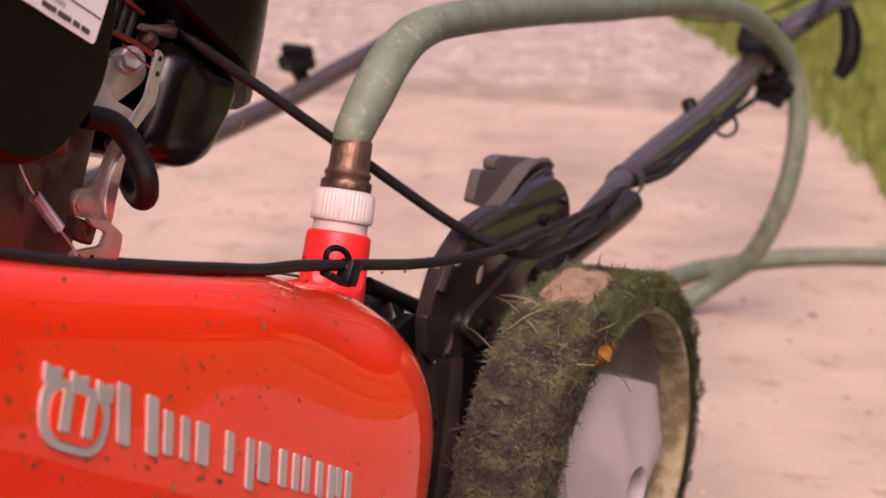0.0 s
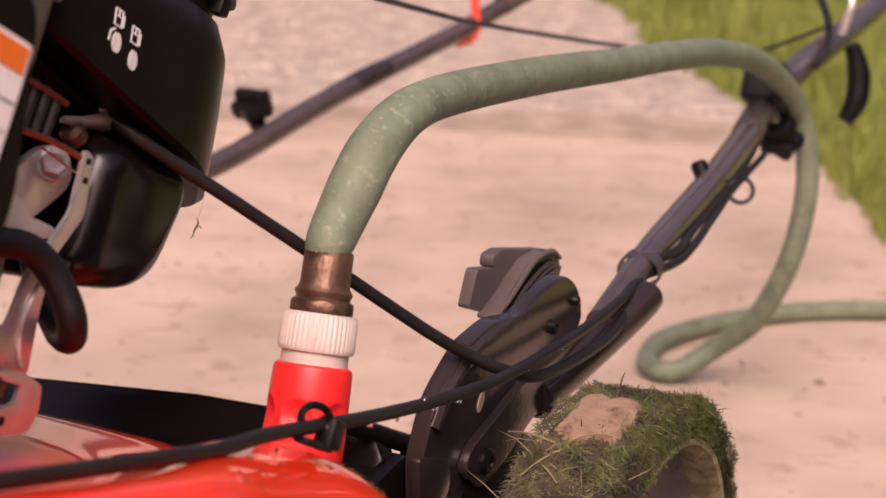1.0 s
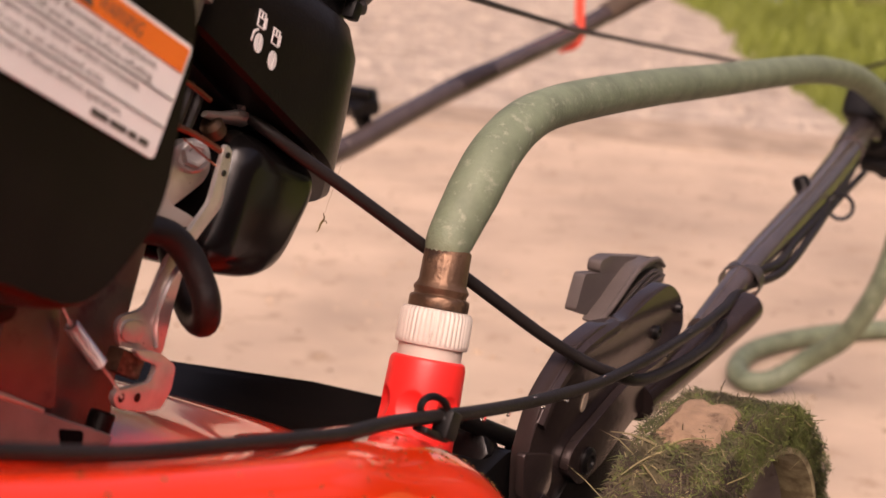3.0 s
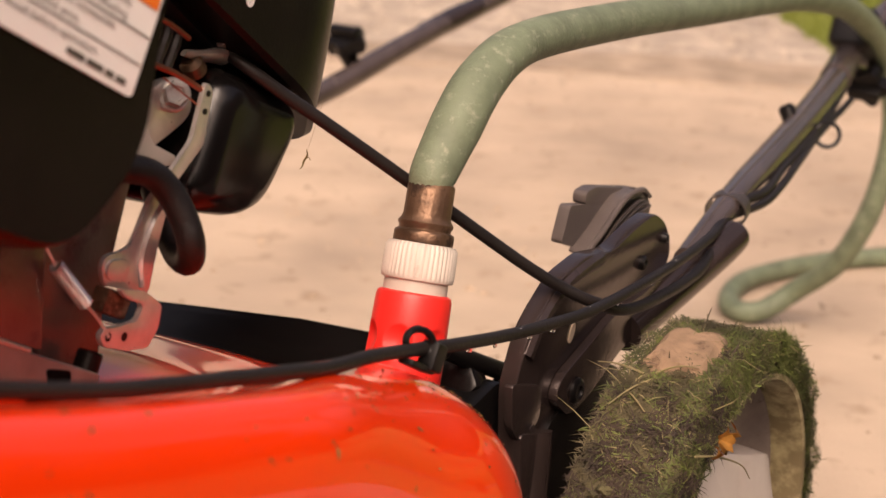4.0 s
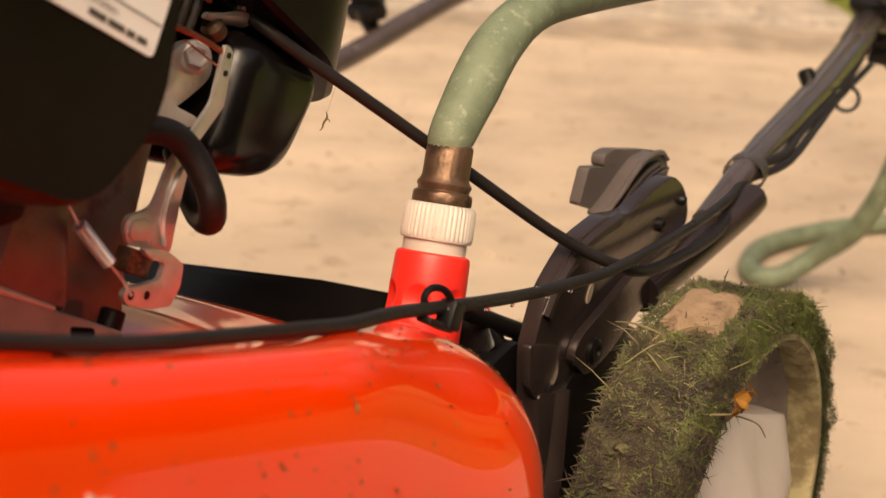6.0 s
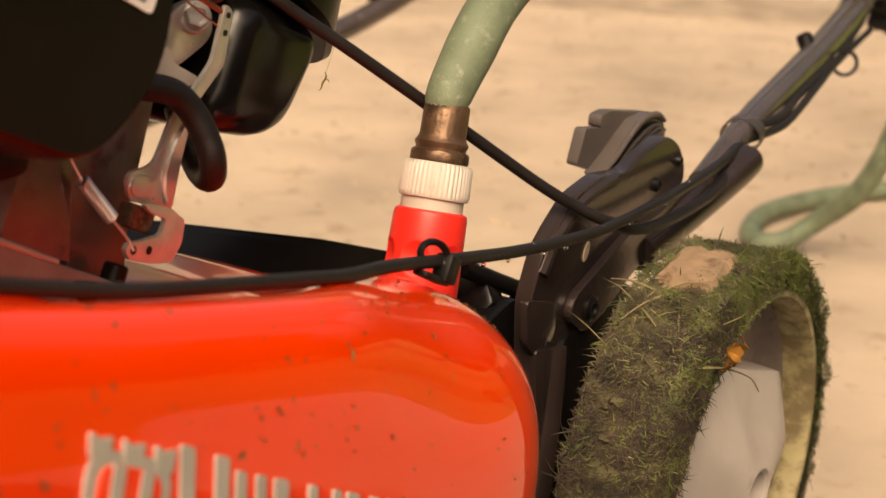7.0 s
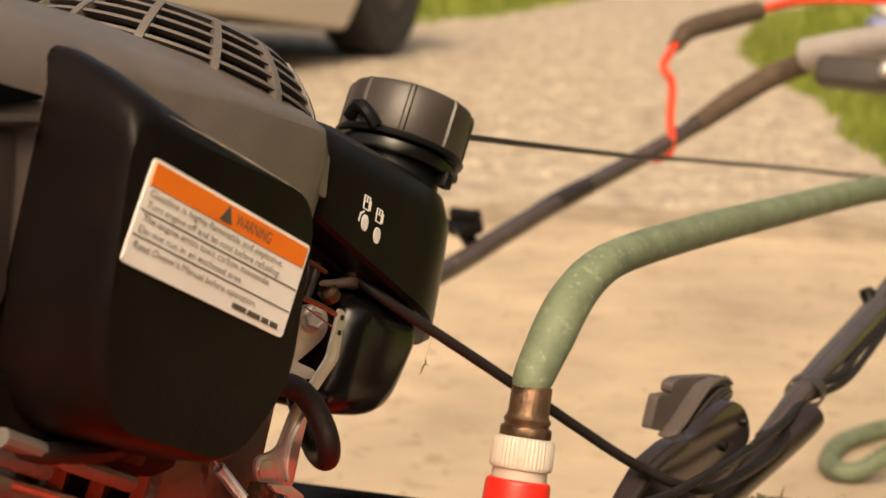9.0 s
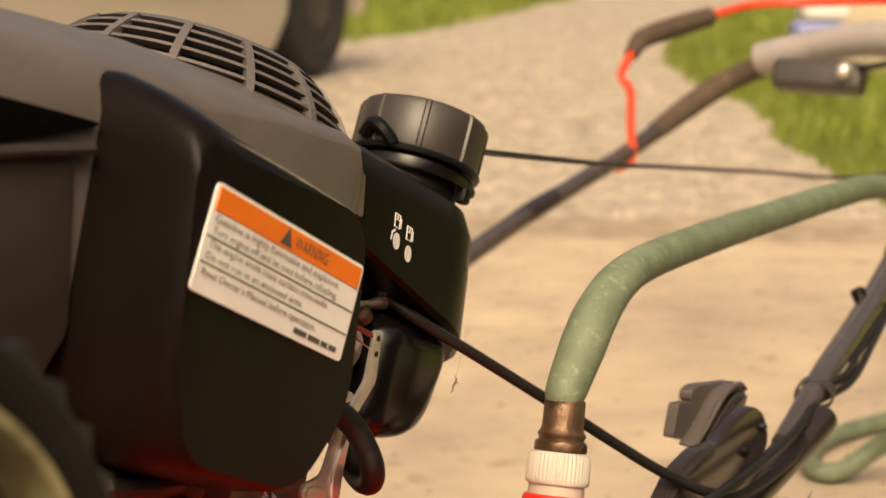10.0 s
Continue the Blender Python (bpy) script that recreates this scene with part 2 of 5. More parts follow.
def slab(bm, outline, a, b, bevel=0.0, segs=2, axis="l"):
    """An outline of (b, u) pairs, thick from a to b along the side axis."""
    t = bmesh.new()
    lo = [t.verts.new(V(a, *p) if axis == "l" else V(p[0], a, p[1]) if axis == "b" else V(p[0], p[1], a)) for p in outline]
    hi = [t.verts.new(V(b, *p) if axis == "l" else V(p[0], b, p[1]) if axis == "b" else V(p[0], p[1], b)) for p in outline]
    n = len(outline)
    t.faces.new(lo)
    t.faces.new(hi[::-1])
    for i in range(n):
        t.faces.new((lo[i], lo[(i + 1) % n], hi[(i + 1) % n], hi[i]))
    bmesh.ops.recalc_face_normals(t, faces=t.faces)
    bevelled(t, bevel, segs, 0.35)
    return merge(bm, t)


def loft(bm, rings, cap=True, closed=True):
    vs = [[bm.verts.new(Vector(p)) for p in r] for r in rings]
    n = len(vs[0])
    for a, b in zip(vs, vs[1:]):
        for s in range(n if closed else n - 1):
            bm.faces.new((a[s], a[(s + 1) % n], b[(s + 1) % n], b[s]))
    if cap:
        bm.faces.new(vs[0][::-1])
        bm.faces.new(vs[-1])
    return bm


def rounded(outline, r, k=4):
    """The outline with its corners rounded."""
    out, n = [], len(outline)
    for i in range(n):
        p, a, b = Vector(outline[i]), Vector(outline[i - 1]), Vector(outline[(i + 1) % n])
        d1, d2 = min(r, (a - p).length * 0.45), min(r, (b - p).length * 0.45)
        s, e = p + (a - p).normalized() * d1, p + (b - p).normalized() * d2
        for j in range(k + 1):
            t = j / k
            out.append(tuple((1 - t) ** 2 * s + 2 * t * (1 - t) * p + t * t * e))
    return out


def grown(outline, d):
    """The outline moved outwards from its middle by d."""
    c = sum((Vector(p) for p in outline), Vector((0, 0))) / len(outline)
    return [tuple(Vector(p) + (Vector(p) - c).normalized() * d) for p in outline]


# ---------------------------------------------------------------- ground
rng = random.Random(7)


def sheet(name, outline, z, depth, material, label, category, jitter=0.02, step=0.35):
    """A slab of ground with a slightly ragged edge."""
    pts = []
    n = len(outline)
    for i in range(n):
        a, b = Vector(outline[i]), Vector(outline[(i + 1) % n])
        k = max(1, min(80, int((b - a).length / step)))
        for j in range(k):
            p = a + (b - a) * j / k
            w = jitter * min(4, 0.4 + max(0, p.y) * 0.25)
            pts.append((p.x + rng.uniform(-w, w), p.y + rng.uniform(-w, w)))
    bm = bmesh.new()
    top = [bm.verts.new((*p, z)) for p in pts]
    low = [bm.verts.new((*p, z - depth)) for p in pts]
    bm.faces.new(top)
    for i in range(len(pts)):
        bm.faces.new((top[i], low[i], low[(i + 1) % len(pts)], top[(i + 1) % len(pts)]))
    return tagged(part(name, bm, material, smooth=False), label, category, kind="structure")


bm = bmesh.new()
bmesh.ops.create_grid(bm, x_segments=8, y_segments=8, size=900, matrix=Matrix.Translation((0, 0, -0.012)))
tagged(part("ground", bm, M_GRASS, smooth=False), "short green lawn reaching away beside the drive", "lawn", kind="structure")
# unseen dark sheet, added to keep bounce and reflections off the mower
sheet("asphalt", [(-7.5, -7.5), (7.5, -7.5), (7.5, 0.84), (0.1, 0.84), (-0.3, 0.60), (-2.0, -0.4), (-7.5, -0.4)], -0.004, 0.008, M_DARKGROUND, "unseen dark ground added before the drive to cut bounce and reflections", "asphalt", 0.012)
sheet("pavement", [(-9, -0.4), (-2.0, -0.4), (-0.3, 0.60), (0.1, 0.84), (1.35, 0.84), (0.95, 1.35), (0.64, 1.9), (0.65, 2.24), (0.70, 2.93), (-9, 2.80)], 0.0, 0.012, M_CONC, "pale beige worn concrete drive with small stains", "pavement", 0.012)
sheet("road", [(-14, 2.70), (0.70, 2.85), (0.70, 3.3), (0.66, 4.1), (0.70, 5.2), (0.62, 6.1), (0.62, 7.2), (0.97, 9.8), (1.8, 12.5), (3.6, 17), (8, 25),
               (5.5, 27), (3.4, 26), (0.5, 14), (-0.13, 10.5), (-0.75, 8.3), (-3, 7.9), (-14, 8.6)], -0.006, 0.006, M_GRAVEL, "beige gravel drive bending between lawns", "road", 0.03)

# loose stones on the gravel
vs, fs = [], []
for _ in range(5200):
    y = 2.75 + 6.0 * rng.random() ** 1.6
    x = rng.uniform(-1.6, 0.68)
    r = rng.uniform(0.004, 0.013)
    o = len(vs)
    a = rng.uniform(0, 6.3)
    for k in range(4):
        vs.append((x + r * math.cos(a + k * 1.57) * rng.uniform(0.7, 1.3), y + r * math.sin(a + k * 1.57) * rng.uniform(0.7, 1.3), -0.006))
    vs.append((x + rng.uniform(-1, 1) * r * 0.4, y + rng.uniform(-1, 1) * r * 0.4, -0.006 + r * rng.uniform(0.5, 0.9)))
    fs += [(o, o + 1, o + 4), (o + 1, o + 2, o + 4), (o + 2, o + 3, o + 4), (o + 3, o, o + 4)]
me = bpy.data.meshes.new("gravel")
me.from_pydata(vs, [], fs)
me.materials.append(M_STONE)
tagged(new("gravel", me), "loose grey and beige stones on the drive", "gravel", kind="stuff")


vs, fs = [], []
for _ in range(1500):
    x, y, r = rng.uniform(-1.5, 0.62), 0.9 + 2.0 * rng.random(), rng.uniform(0.0012, 0.0045) * (1.7 if rng.random() < 0.05 else 1)
    o = len(vs)
    a = rng.uniform(0, 6.3)
    for k in range(4):
        vs.append((x + r * math.cos(a + k * 1.57) * rng.uniform(0.7, 1.4), y + r * math.sin(a + k * 1.57) * rng.uniform(0.7, 1.4), 0.0))
    vs.append((x, y, r * rng.uniform(0.4, 0.8)))
    fs += [(o, o + 1, o + 4), (o + 1, o + 2, o + 4), (o + 2, o + 3, o + 4), (o + 3, o, o + 4)]
me = bpy.data.meshes.new("grit")
me.from_pydata(vs, [], fs)
me.materials.append(M_GRIT)
tagged(new("grit", me), "small dark grit and crumbs of soil on the concrete", "grit", kind="stuff")


# bare soil along the end of the concrete
M_BARE = mat("trodden_soil", (0.350, 0.275, 0.200), 0.95, var=0.35, scale=12, bump=0.6, fine=120, dirt=(0.270, 0.215, 0.150), dirt_amount=0.45, dirt_scale=9)
sheet("soil_strip", [(-9, 2.74), (-2.0, 2.80), (0.70, 2.86), (0.78, 3.04), (0.20, 3.10), (-0.6, 3.02), (-1.6, 3.08), (-9, 3.0)], 0.002, 0.010, M_BARE, "strip of bare soil along the end of the concrete", "soil", 0.03, 0.12)


def edge_x(y):
    """Where the lawn begins beside the drive."""
    xs = [(0, 0.50), (1.2, 0.58), (2.24, 0.66), (3.3, 0.71), (4.1, 0.67), (5.2, 0.71), (6.1, 0.63), (7.2, 0.63), (9.8, 0.98), (12.5, 1.8)]
    return np.interp(y, [a for a, _ in xs], [b for _, b in xs])


def blades(name, spots, label, h=(0.03, 0.07)):
    vs, fs = [], []
    for x, y in spots:
        a, t, hh = rng.uniform(0, 6.3), rng.uniform(0, 6.3), rng.uniform(*h)
        w = rng.uniform(0.0015, 0.0035) * (1 + 0.25 * max(0, y - 3))
        dx, dy = w * math.cos(a), w * math.sin(a)
        lx, ly = hh * 0.5 * math.cos(t), hh * 0.5 * math.sin(t)
        o = len(vs)
        vs += [(x - dx, y - dy, -0.012), (x + dx, y + dy, -0.012), (x + lx * 0.4 + dx * 0.7, y + ly * 0.4 + dy * 0.7, hh * 0.6), (x + lx * 0.4 - dx * 0.7, y + ly * 0.4 - dy * 0.7, hh * 0.6), (x + lx, y + ly, hh)]
        fs += [(o, o + 1, o + 2, o + 3), (o + 3, o + 2, o + 4)]
    me = bpy.data.meshes.new(name)
    me.from_pydata(vs, [], fs)
    me.materials.append(M_BLADE)
    return tagged(new(name, me), label, "grass", kind="stuff")


spots = []
for _ in range(26000):
    y = 2.0 + 11 * rng.random() ** 1.4
    spots.append((edge_x(y) - 0.02 + rng.random() ** 1.1 * (0.6 + 0.35 * y), y))
blades("lawn_grass", spots, "short green grass at the edge of the drive")
spots = []
for _ in range(9000):
    y = 8.4 + 9 * rng.random()
    x = np.interp(y, [8.3, 10.5, 14, 26], [-0.75, -0.13, 0.5, 3.4]) - rng.random() * 4
    spots.append((x, y))
blades("verge_grass", spots, "bright green verge beyond the gravel", (0.05, 0.12))

# unseen hedge added round about, behind and beside the drive, to block low light
vs, fs = [], []
for k in range(17000):
    a = rng.uniform(radians(118), radians(410))
    R = float(np.interp(math.degrees(a), [118, 255, 275, 385, 400, 410], [9.0, 9.0, 8.0, 8.0, 8.5, 9.0])) + 0.8 * noise.noise(V(a * 5, 0, 0)) + rng.uniform(-0.5, 0.9)
    x, y = R * math.cos(a), R * math.sin(a) * 0.92 - 0.5
    top = (1.3 if radians(150) < a < radians(278) else 4.2) + 0.8 * noise.noise(V(a * 3.1, 7, 0)) + 0.5 * noise.noise(V(a * 14, 3, 0))
    z = rng.uniform(-0.1, 1.0) * top
    o = len(vs)
    c = V(x, y, z)
    u = V(rng.gauss(0, 1), rng.gauss(0, 1), rng.gauss(0, 1)).normalized() * rng.uniform(0.16, 0.34)
    w = u.orthogonal().normalized() * u.length * 0.6
    vs += [tuple(c - u), tuple(c + w), tuple(c + u), tuple(c - w)]
    fs.append((o, o + 1, o + 2, o + 3))
me = bpy.data.meshes.new("blocker_hedge")
me.from_pydata(vs, [], fs)
me.materials.append(M_HEDGE)
tagged(new("blocker_hedge", me), "unseen tall dark leafy hedge added to block low light round the yard", "hedge", kind="stuff")

# far hedge
vs, fs = [], []
for _ in range(5200):
    x = rng.uniform(-16, 9)
    top = 2.6 + 0.9 * noise.noise(V(x * 0.5, 0, 0)) + 0.4 * noise.noise(V(x * 2, 3, 0))
    z = rng.uniform(0.0, top)
    y = 30 + rng.uniform(-1.0, 0.6) + 0.3 * (x - 2) * 0.3
    o = len(vs)
    c = V(x, y, z)
    u = V(rng.gauss(0, 1), rng.gauss(0, 1), rng.gauss(0, 1)).normalized() * rng.uniform(0.10, 0.22)
    w = u.orthogonal().normalized() * u.length * 0.6
    vs += [tuple(c - u), tuple(c + w), tuple(c + u), tuple(c - w)]
    fs.append((o, o + 1, o + 2, o + 3))
me = bpy.data.meshes.new("hedge")
me.from_pydata(vs, [], fs)
me.materials.append(M_HEDGE)
tagged(new("hedge", me), "dark leafy hedge far across the lawn", "hedge", kind="stuff")

# ---------------------------------------------------------------- lawn mower
AXES = Matrix(((0.8800, 0.4182, 0.2250, 0.1464), (-0.4744, 0.7964, 0.3750, 0.7415), (-0.0224, -0.4368, 0.8993, 0.1151), (0, 0, 0, 1)))
mower = thing("lawn_mower", AXES, "orange petrol lawn mower tilted nose up on its muddy rear wheels", "lawn mower")

# deck: sections across the machine, from the front to the rounded rear corner
CREST = [(-0.66, -0.055), (-0.56, -0.0305), (-0.50, -0.018), (-0.455, -0.010), (-0.41, -0.0005), (-0.36, 0.0108), (-0.33, 0.0180), (-0.30, 0.0240), (-0.27, 0.0300), (-0.245, 0.0345), (-0.22, 0.0365), (-0.195, 0.0350), (-0.175, 0.0310), (-0.157, 0.0240), (-0.143, 0.0140), (-0.132, 0.000), (-0.124, -0.018)]


def deck_section(b, T):
    pull = max(0.0, (b + 0.215) / 0.091) ** 2.6 * 0.05  # the corner turns inwards
    k = min(1.0, max(0.42, (T + 0.055) / 0.085))
    pan = float(np.interp(b, [-0.66, -0.33, -0.30, -0.285, -0.265, -0.24, -0.21, -0.17], [-0.050, -0.016, -0.008, 0.000, 0.0085, 0.0145, 0.0200, 0.0285]))
    s = [(-0.46, pan - 0.006), (-0.30, pan - 0.002), (-0.20, pan), (-0.16, pan), (-0.13, pan * 0.7 + T * 0.3 - 0.004), (-0.108, max(T, pan - 0.03) - 0.004), (-0.090, T), (-0.074, T - 0.0012 * k),
         (-0.060, T - 0.006 * k), (-0.048, T - 0.014 * k), (-0.039, T - 0.025 * k), (-0.033, T - 0.038 * k), (-0.0285, T - 0.054 * k), (-0.0255, min(T - 0.075 * k, -0.050)), (-0.022, min(T - 0.10 * k, -0.075)), (-0.017, -0.125), (-0.010, -0.150),
         (-0.016, -0.152), (-0.05, -0.10), (-0.46, -0.10)]
    f = 0.040 * min(1.0, max(0.0, (-0.25 - b) / 0.09))  # the shoulder lies further out towards the front
    out = [l + f * float(np.interp(l, [-0.20, -0.16, -0.13, -0.108, -0.09, -0.0285], [0.0, 0.4, 0.8, 1.0, 1.0, 0.0])) if i < 13 else l for i, (l, _) in enumerate(s)]
    return [(l - pull * (1.0 if l > -0.12 else 0.3), b, u) for l, (_, u) in zip(out, s)]


bm = bmesh.new()
loft(bm, [deck_section(b, T) for b, T in CREST])
deck = part("deck", bm, M_ORANGE, mower, "glossy orange painted deck with dirt specks")
sub = deck.modifiers.new("round", "SUBSURF")
sub.levels = sub.render_levels = 2
from mathutils.bvhtree import BVHTree  # noqa: E402

bpy.context.view_layer.update()
skin = bpy.data.meshes.new_from_object(deck.evaluated_get(bpy.context.evaluated_depsgraph_get()))
DECK_BVH = BVHTree.FromPolygons([v.co.copy() for v in skin.vertices], [tuple(p.vertices) for p in skin.polygons])
bpy.data.meshes.remove(skin)


def on_side(b, u, lift=0.0008):
    hit = DECK_BVH.ray_cast(V(0.2, b, u), V(-1, 0, 0))
    return V((hit[0].x if hit[0] else -0.026) + lift, b, u)


def decal(name, outline, material, parent, thick=0.0012, label=""):
    """A thin raised badge that follows the deck's side."""
    bm = bmesh.new()
    n = len(outline)
    c = V(*[sum(p[i] for p in outline) / n for i in (0, 1)])
    inner = [bm.verts.new(on_side(p[0], p[1], thick)) for p in outline]
    outer = [bm.verts.new(on_side(p[0], p[1], -0.0015)) for p in outline]
    bm.faces.new(inner)
    for i in range(n):
        bm.faces.new((inner[i], outer[i], outer[(i + 1) % n], inner[(i + 1) % n]))
    return part(name, bm, material, parent, label, smooth=False)


# crest-shaped badge, drawn as plain shapes
eb, eu = -0.4475, -0.0510
ring_o = rounded([(eb - 0.0165, eu - 0.0115), (eb + 0.0165, eu - 0.0115), (eb + 0.0185, eu + 0.009), (eb - 0.0185, eu + 0.009)], 0.011)
decal("badge", ring_o, M_SILVER, deck, 0.0010, "silver crest-shaped badge")
decal("badge_field", [(eb + (x - eb) * 0.74, eu + (y - eu) * 0.72 - 0.0004) for x, y in ring_o], M_ORANGE, deck, 0.0016)
for k in (-1, 0, 1):
    pb = eb + k * 0.0135
    decal("badge_prong", rounded([(pb - 0.0035, eu + 0.006), (pb + 0.0035, eu + 0.006), (pb + 0.0045, eu + 0.0125), (pb, eu + 0.0110), (pb - 0.0045, eu + 0.0125)], 0.0012, 2), M_SILVER, deck, 0.0012)
for x0, x1, y0, y1 in ((-0.0085, -0.0035, -0.006, 0.006), (0.0035, 0.0085, -0.006, 0.006)):
    decal("badge_bar", [(eb + x0, eu + y0), (eb + x1, eu + y0), (eb + x1, eu + y1), (eb + x0, eu + y1)], M_SILVER, deck, 0.0021)
# the maker's name as plain slim bars, two to most of its signs
for at_b, h, w in ((-0.4245, 0.0185, 0.0062), (-0.4078, 0.0185, 0.0062), (-0.3975, 0.0140, 0.0046), (-0.3870, 0.0140, 0.0046), (-0.3760, 0.0138, 0.0072), (-0.3580, 0.0138, 0.0046), (-0.3435, 0.0175, 0.0046),
                   (-0.3335, 0.0134, 0.0072), (-0.3195, 0.0132, 0.0048), (-0.3095, 0.0132, 0.0040), (-0.3012, 0.0130, 0.0044), (-0.2905, 0.0130, 0.0044), (-0.2808, 0.0130, 0.0044), (-0.2745, 0.0112, 0.0040), (-0.2662, 0.0112, 0.0040)):
    top = float(np.interp(at_b, [-0.43, -0.41, -0.398, -0.265], [-0.0372, -0.0372, -0.0408, -0.0402]))
    lean = 0.0042
    o = rounded([(at_b - w / 2 + lean * h / 0.0185, top - h), (at_b + w / 2 + lean * h / 0.0185, top - h), (at_b + w / 2, top), (at_b - w / 2, top)], 0.0012, 3)
    decal("lettering_bar", o, M_SILVER, deck, 0.0011, "plain silver bar")

# cut grass flecks lying on the paint
vs, fs = [], []
for k in range(400):
    if k < 130:
        b0, u0 = rng.uniform(-0.56, -0.14), rng.uniform(-0.10, 0.034)
    elif k < 230:
        b0, u0 = rng.uniform(-0.56, -0.33), rng.uniform(-0.08, 0.01)
    else:
        b0 = rng.uniform(-0.33, -0.124)
        u0 = float(np.interp(b0, [p[0] for p in CREST], [p[1] for p in CREST])) - abs(rng.gauss(0, 0.005))
    hit = DECK_BVH.ray_cast(V(0.2, b0, u0), V(-1, 0, 0.0))
    if not hit[0]:
        continue
    n = hit[1] if hit[1].x > 0 else -hit[1]
    t1 = n.orthogonal().normalized()
    t1 = (Matrix.Rotation(rng.uniform(0, 6.3), 3, n) @ t1) * rng.uniform(0.0004, 0.0020) * (1.6 if 130 <= k < 230 and rng.random() < 0.3 else 0.8 if k < 230 else 0.4)
    w1 = t1.cross(n).normalized() * rng.uniform(0.0003, 0.0008) * (1.3 if 130 <= k < 200 else 0.8)
    p = hit[0] + n * 0.0002
    o = len(vs)
    vs += [tuple(p - t1), tuple(p + w1 + n * 0.0006), tuple(p + t1), tuple(p - w1 + n * 0.0004)]
    fs.append((o, o + 1, o + 2, o + 3))
me = bpy.data.meshes.new("grass_flecks")
me.from_pydata(vs, [], fs)
me.materials.append(M_FLECK)
flecks = new("grass_flecks", me)
flecks.matrix_world = AXES
tagged(flecks, "dark specks of cut grass on the orange paint", "grass specks", kind="stuff")

# black rear panel behind the deck
bm = bmesh.new()
slab(bm, [(-0.52, -0.02), (-0.115, 0.030), (-0.105, 0.044), (-0.115, 0.058), (-0.20, 0.0535), (-0.30, 0.042), (-0.41, 0.028), (-0.52, 0.012)], -0.112, -0.095, 0.003, axis="b")
part("rear_panel", bm, M_GLOSS, mower, "black plastic flap panel")
bm = bmesh.new()
tube(bm, [(-0.116, -0.130, 0.0540), (-0.112, -0.100, 0.0545), (-0.110, -0.068, 0.0560)], 0.0042, 12, 4)
hinge = part("hinge", bm, M_BLACK2, mower, "black hinge rod of the rear flap")
bm = bmesh.new()
lathe(bm, [(0.0040, -0.009), (0.0050, -0.008), (0.0050, -0.003), (0.0042, -0.002), (0.0042, 0.001), (0.0052, 0.002), (0.0052, 0.007), (0.0040, 0.008)], Matrix.Translation((-0.110, -0.078, 0.0505)), 20)
part("hinge_boss", bm, M_BLACK2, hinge)
bm = bmesh.new()
lathe(bm, [(0.0115, -0.010), (0.0118, 0.0), (0.0105, 0.0052), (0.0075, 0.0078), (0.0040, 0.0086), (0.001, 0.0088)], Matrix.Translation((-0.126, -0.098, 0.0500)), 32)
part("hinge_cap", bm, M_GLOSS, hinge, "glossy black domed cap")

# ---- engine
bm = bmesh.new()
FACE = rounded([(-0.4970, 0.1305), (-0.388, 0.1325), (-0.371, 0.066), (-0.391, 0.030), (-0.462, 0.027), (-0.480, 0.060)], 0.016, 6)


def cover_ring(d):
    """The face outline d further back: drawn out on all sides below, raised above."""
    out = []
    for p, g in zip(FACE, grown(FACE, 0.40 * d)):
        w = min(1.0, max(0.0, (p[1] - 0.05) / 0.05))
        q = (p[0] - 0.30 * d if p[0] < -0.44 else p[0] + 0.6 * d, p[1] + 1.15 * d * float(np.interp(p[0], [-0.475, -0.425], [1.0, 0.12])) * min(1.0, max(0.0, (p[1] - 0.06) / 0.05)))
        out.append((g[0] * (1 - w) + q[0] * w, g[1] * (1 - w) + q[1] * w))
    return out


rings = [[(l, *p) for p in cover_ring(d)] for l, d in ((-0.1105, -0.0045), (-0.1120, -0.0012), (-0.1155, 0.0022), (-0.122, 0.0050), (-0.135, 0.0095), (-0.150, 0.0135), (-0.165, 0.0150), (-0.20, 0.0160))]
loft(bm, rings)
cover = part("air_filter_cover", bm, M_BLACK, mower, "matt black plastic air filter cover")
cover.data.polygons.foreach_set("use_smooth", [True] * len(cover.data.polygons))

# pale line on the top edge: scuffing plus the bevel's highlight, as colour
bm = bmesh.new()
tube(bm, [(-0.1138, -0.478, 0.1312), (-0.1136, -0.440, 0.1320), (-0.1138, -0.398, 0.1326)], [0.0002, 0.0007, 0.0007, 0.0003], 6, 5)
part("scuff_highlight", bm, mat("scuffed_lit_plastic", (0.30, 0.26, 0.21), 0.6, var=0.3, scale=200), cover, "pale scuffed edge")

# warning label: white sheet, orange header, text as bars
LB, LU, LW, LH = -0.4825, 0.0800, 0.0945, 0.0355


def label_rect(b0, b1, u0, u1, l, name, material, parent, r=0.0, label=""):
    bm = bmesh.new()
    o = [(b0, u0), (b1, u0), (b1, u1), (b0, u1)]
    slab(bm, rounded(o, r, 3) if r else o, -0.1104, l)
    return part(name, bm, material, parent, label, smooth=False)


lab = label_rect(LB, LB + LW, LU, LU + LH, -0.1096, "warning_label", M_LABEL, cover, 0.002, "white warning label with an orange header and small print")
label_rect(LB + 0.0015, LB + LW - 0.0015, LU + LH - 0.0088, LU + LH - 0.0013, -0.1092, "header", M_LABOR, lab)
bm = bmesh.new()
slab(bm, [(LB + 0.0395, LU + LH - 0.0078), (LB + 0.0465, LU + LH - 0.0078), (LB + 0.043, LU + LH - 0.0018)], -0.1093, -0.1089)
part("triangle", bm, M_INK, lab, smooth=False)


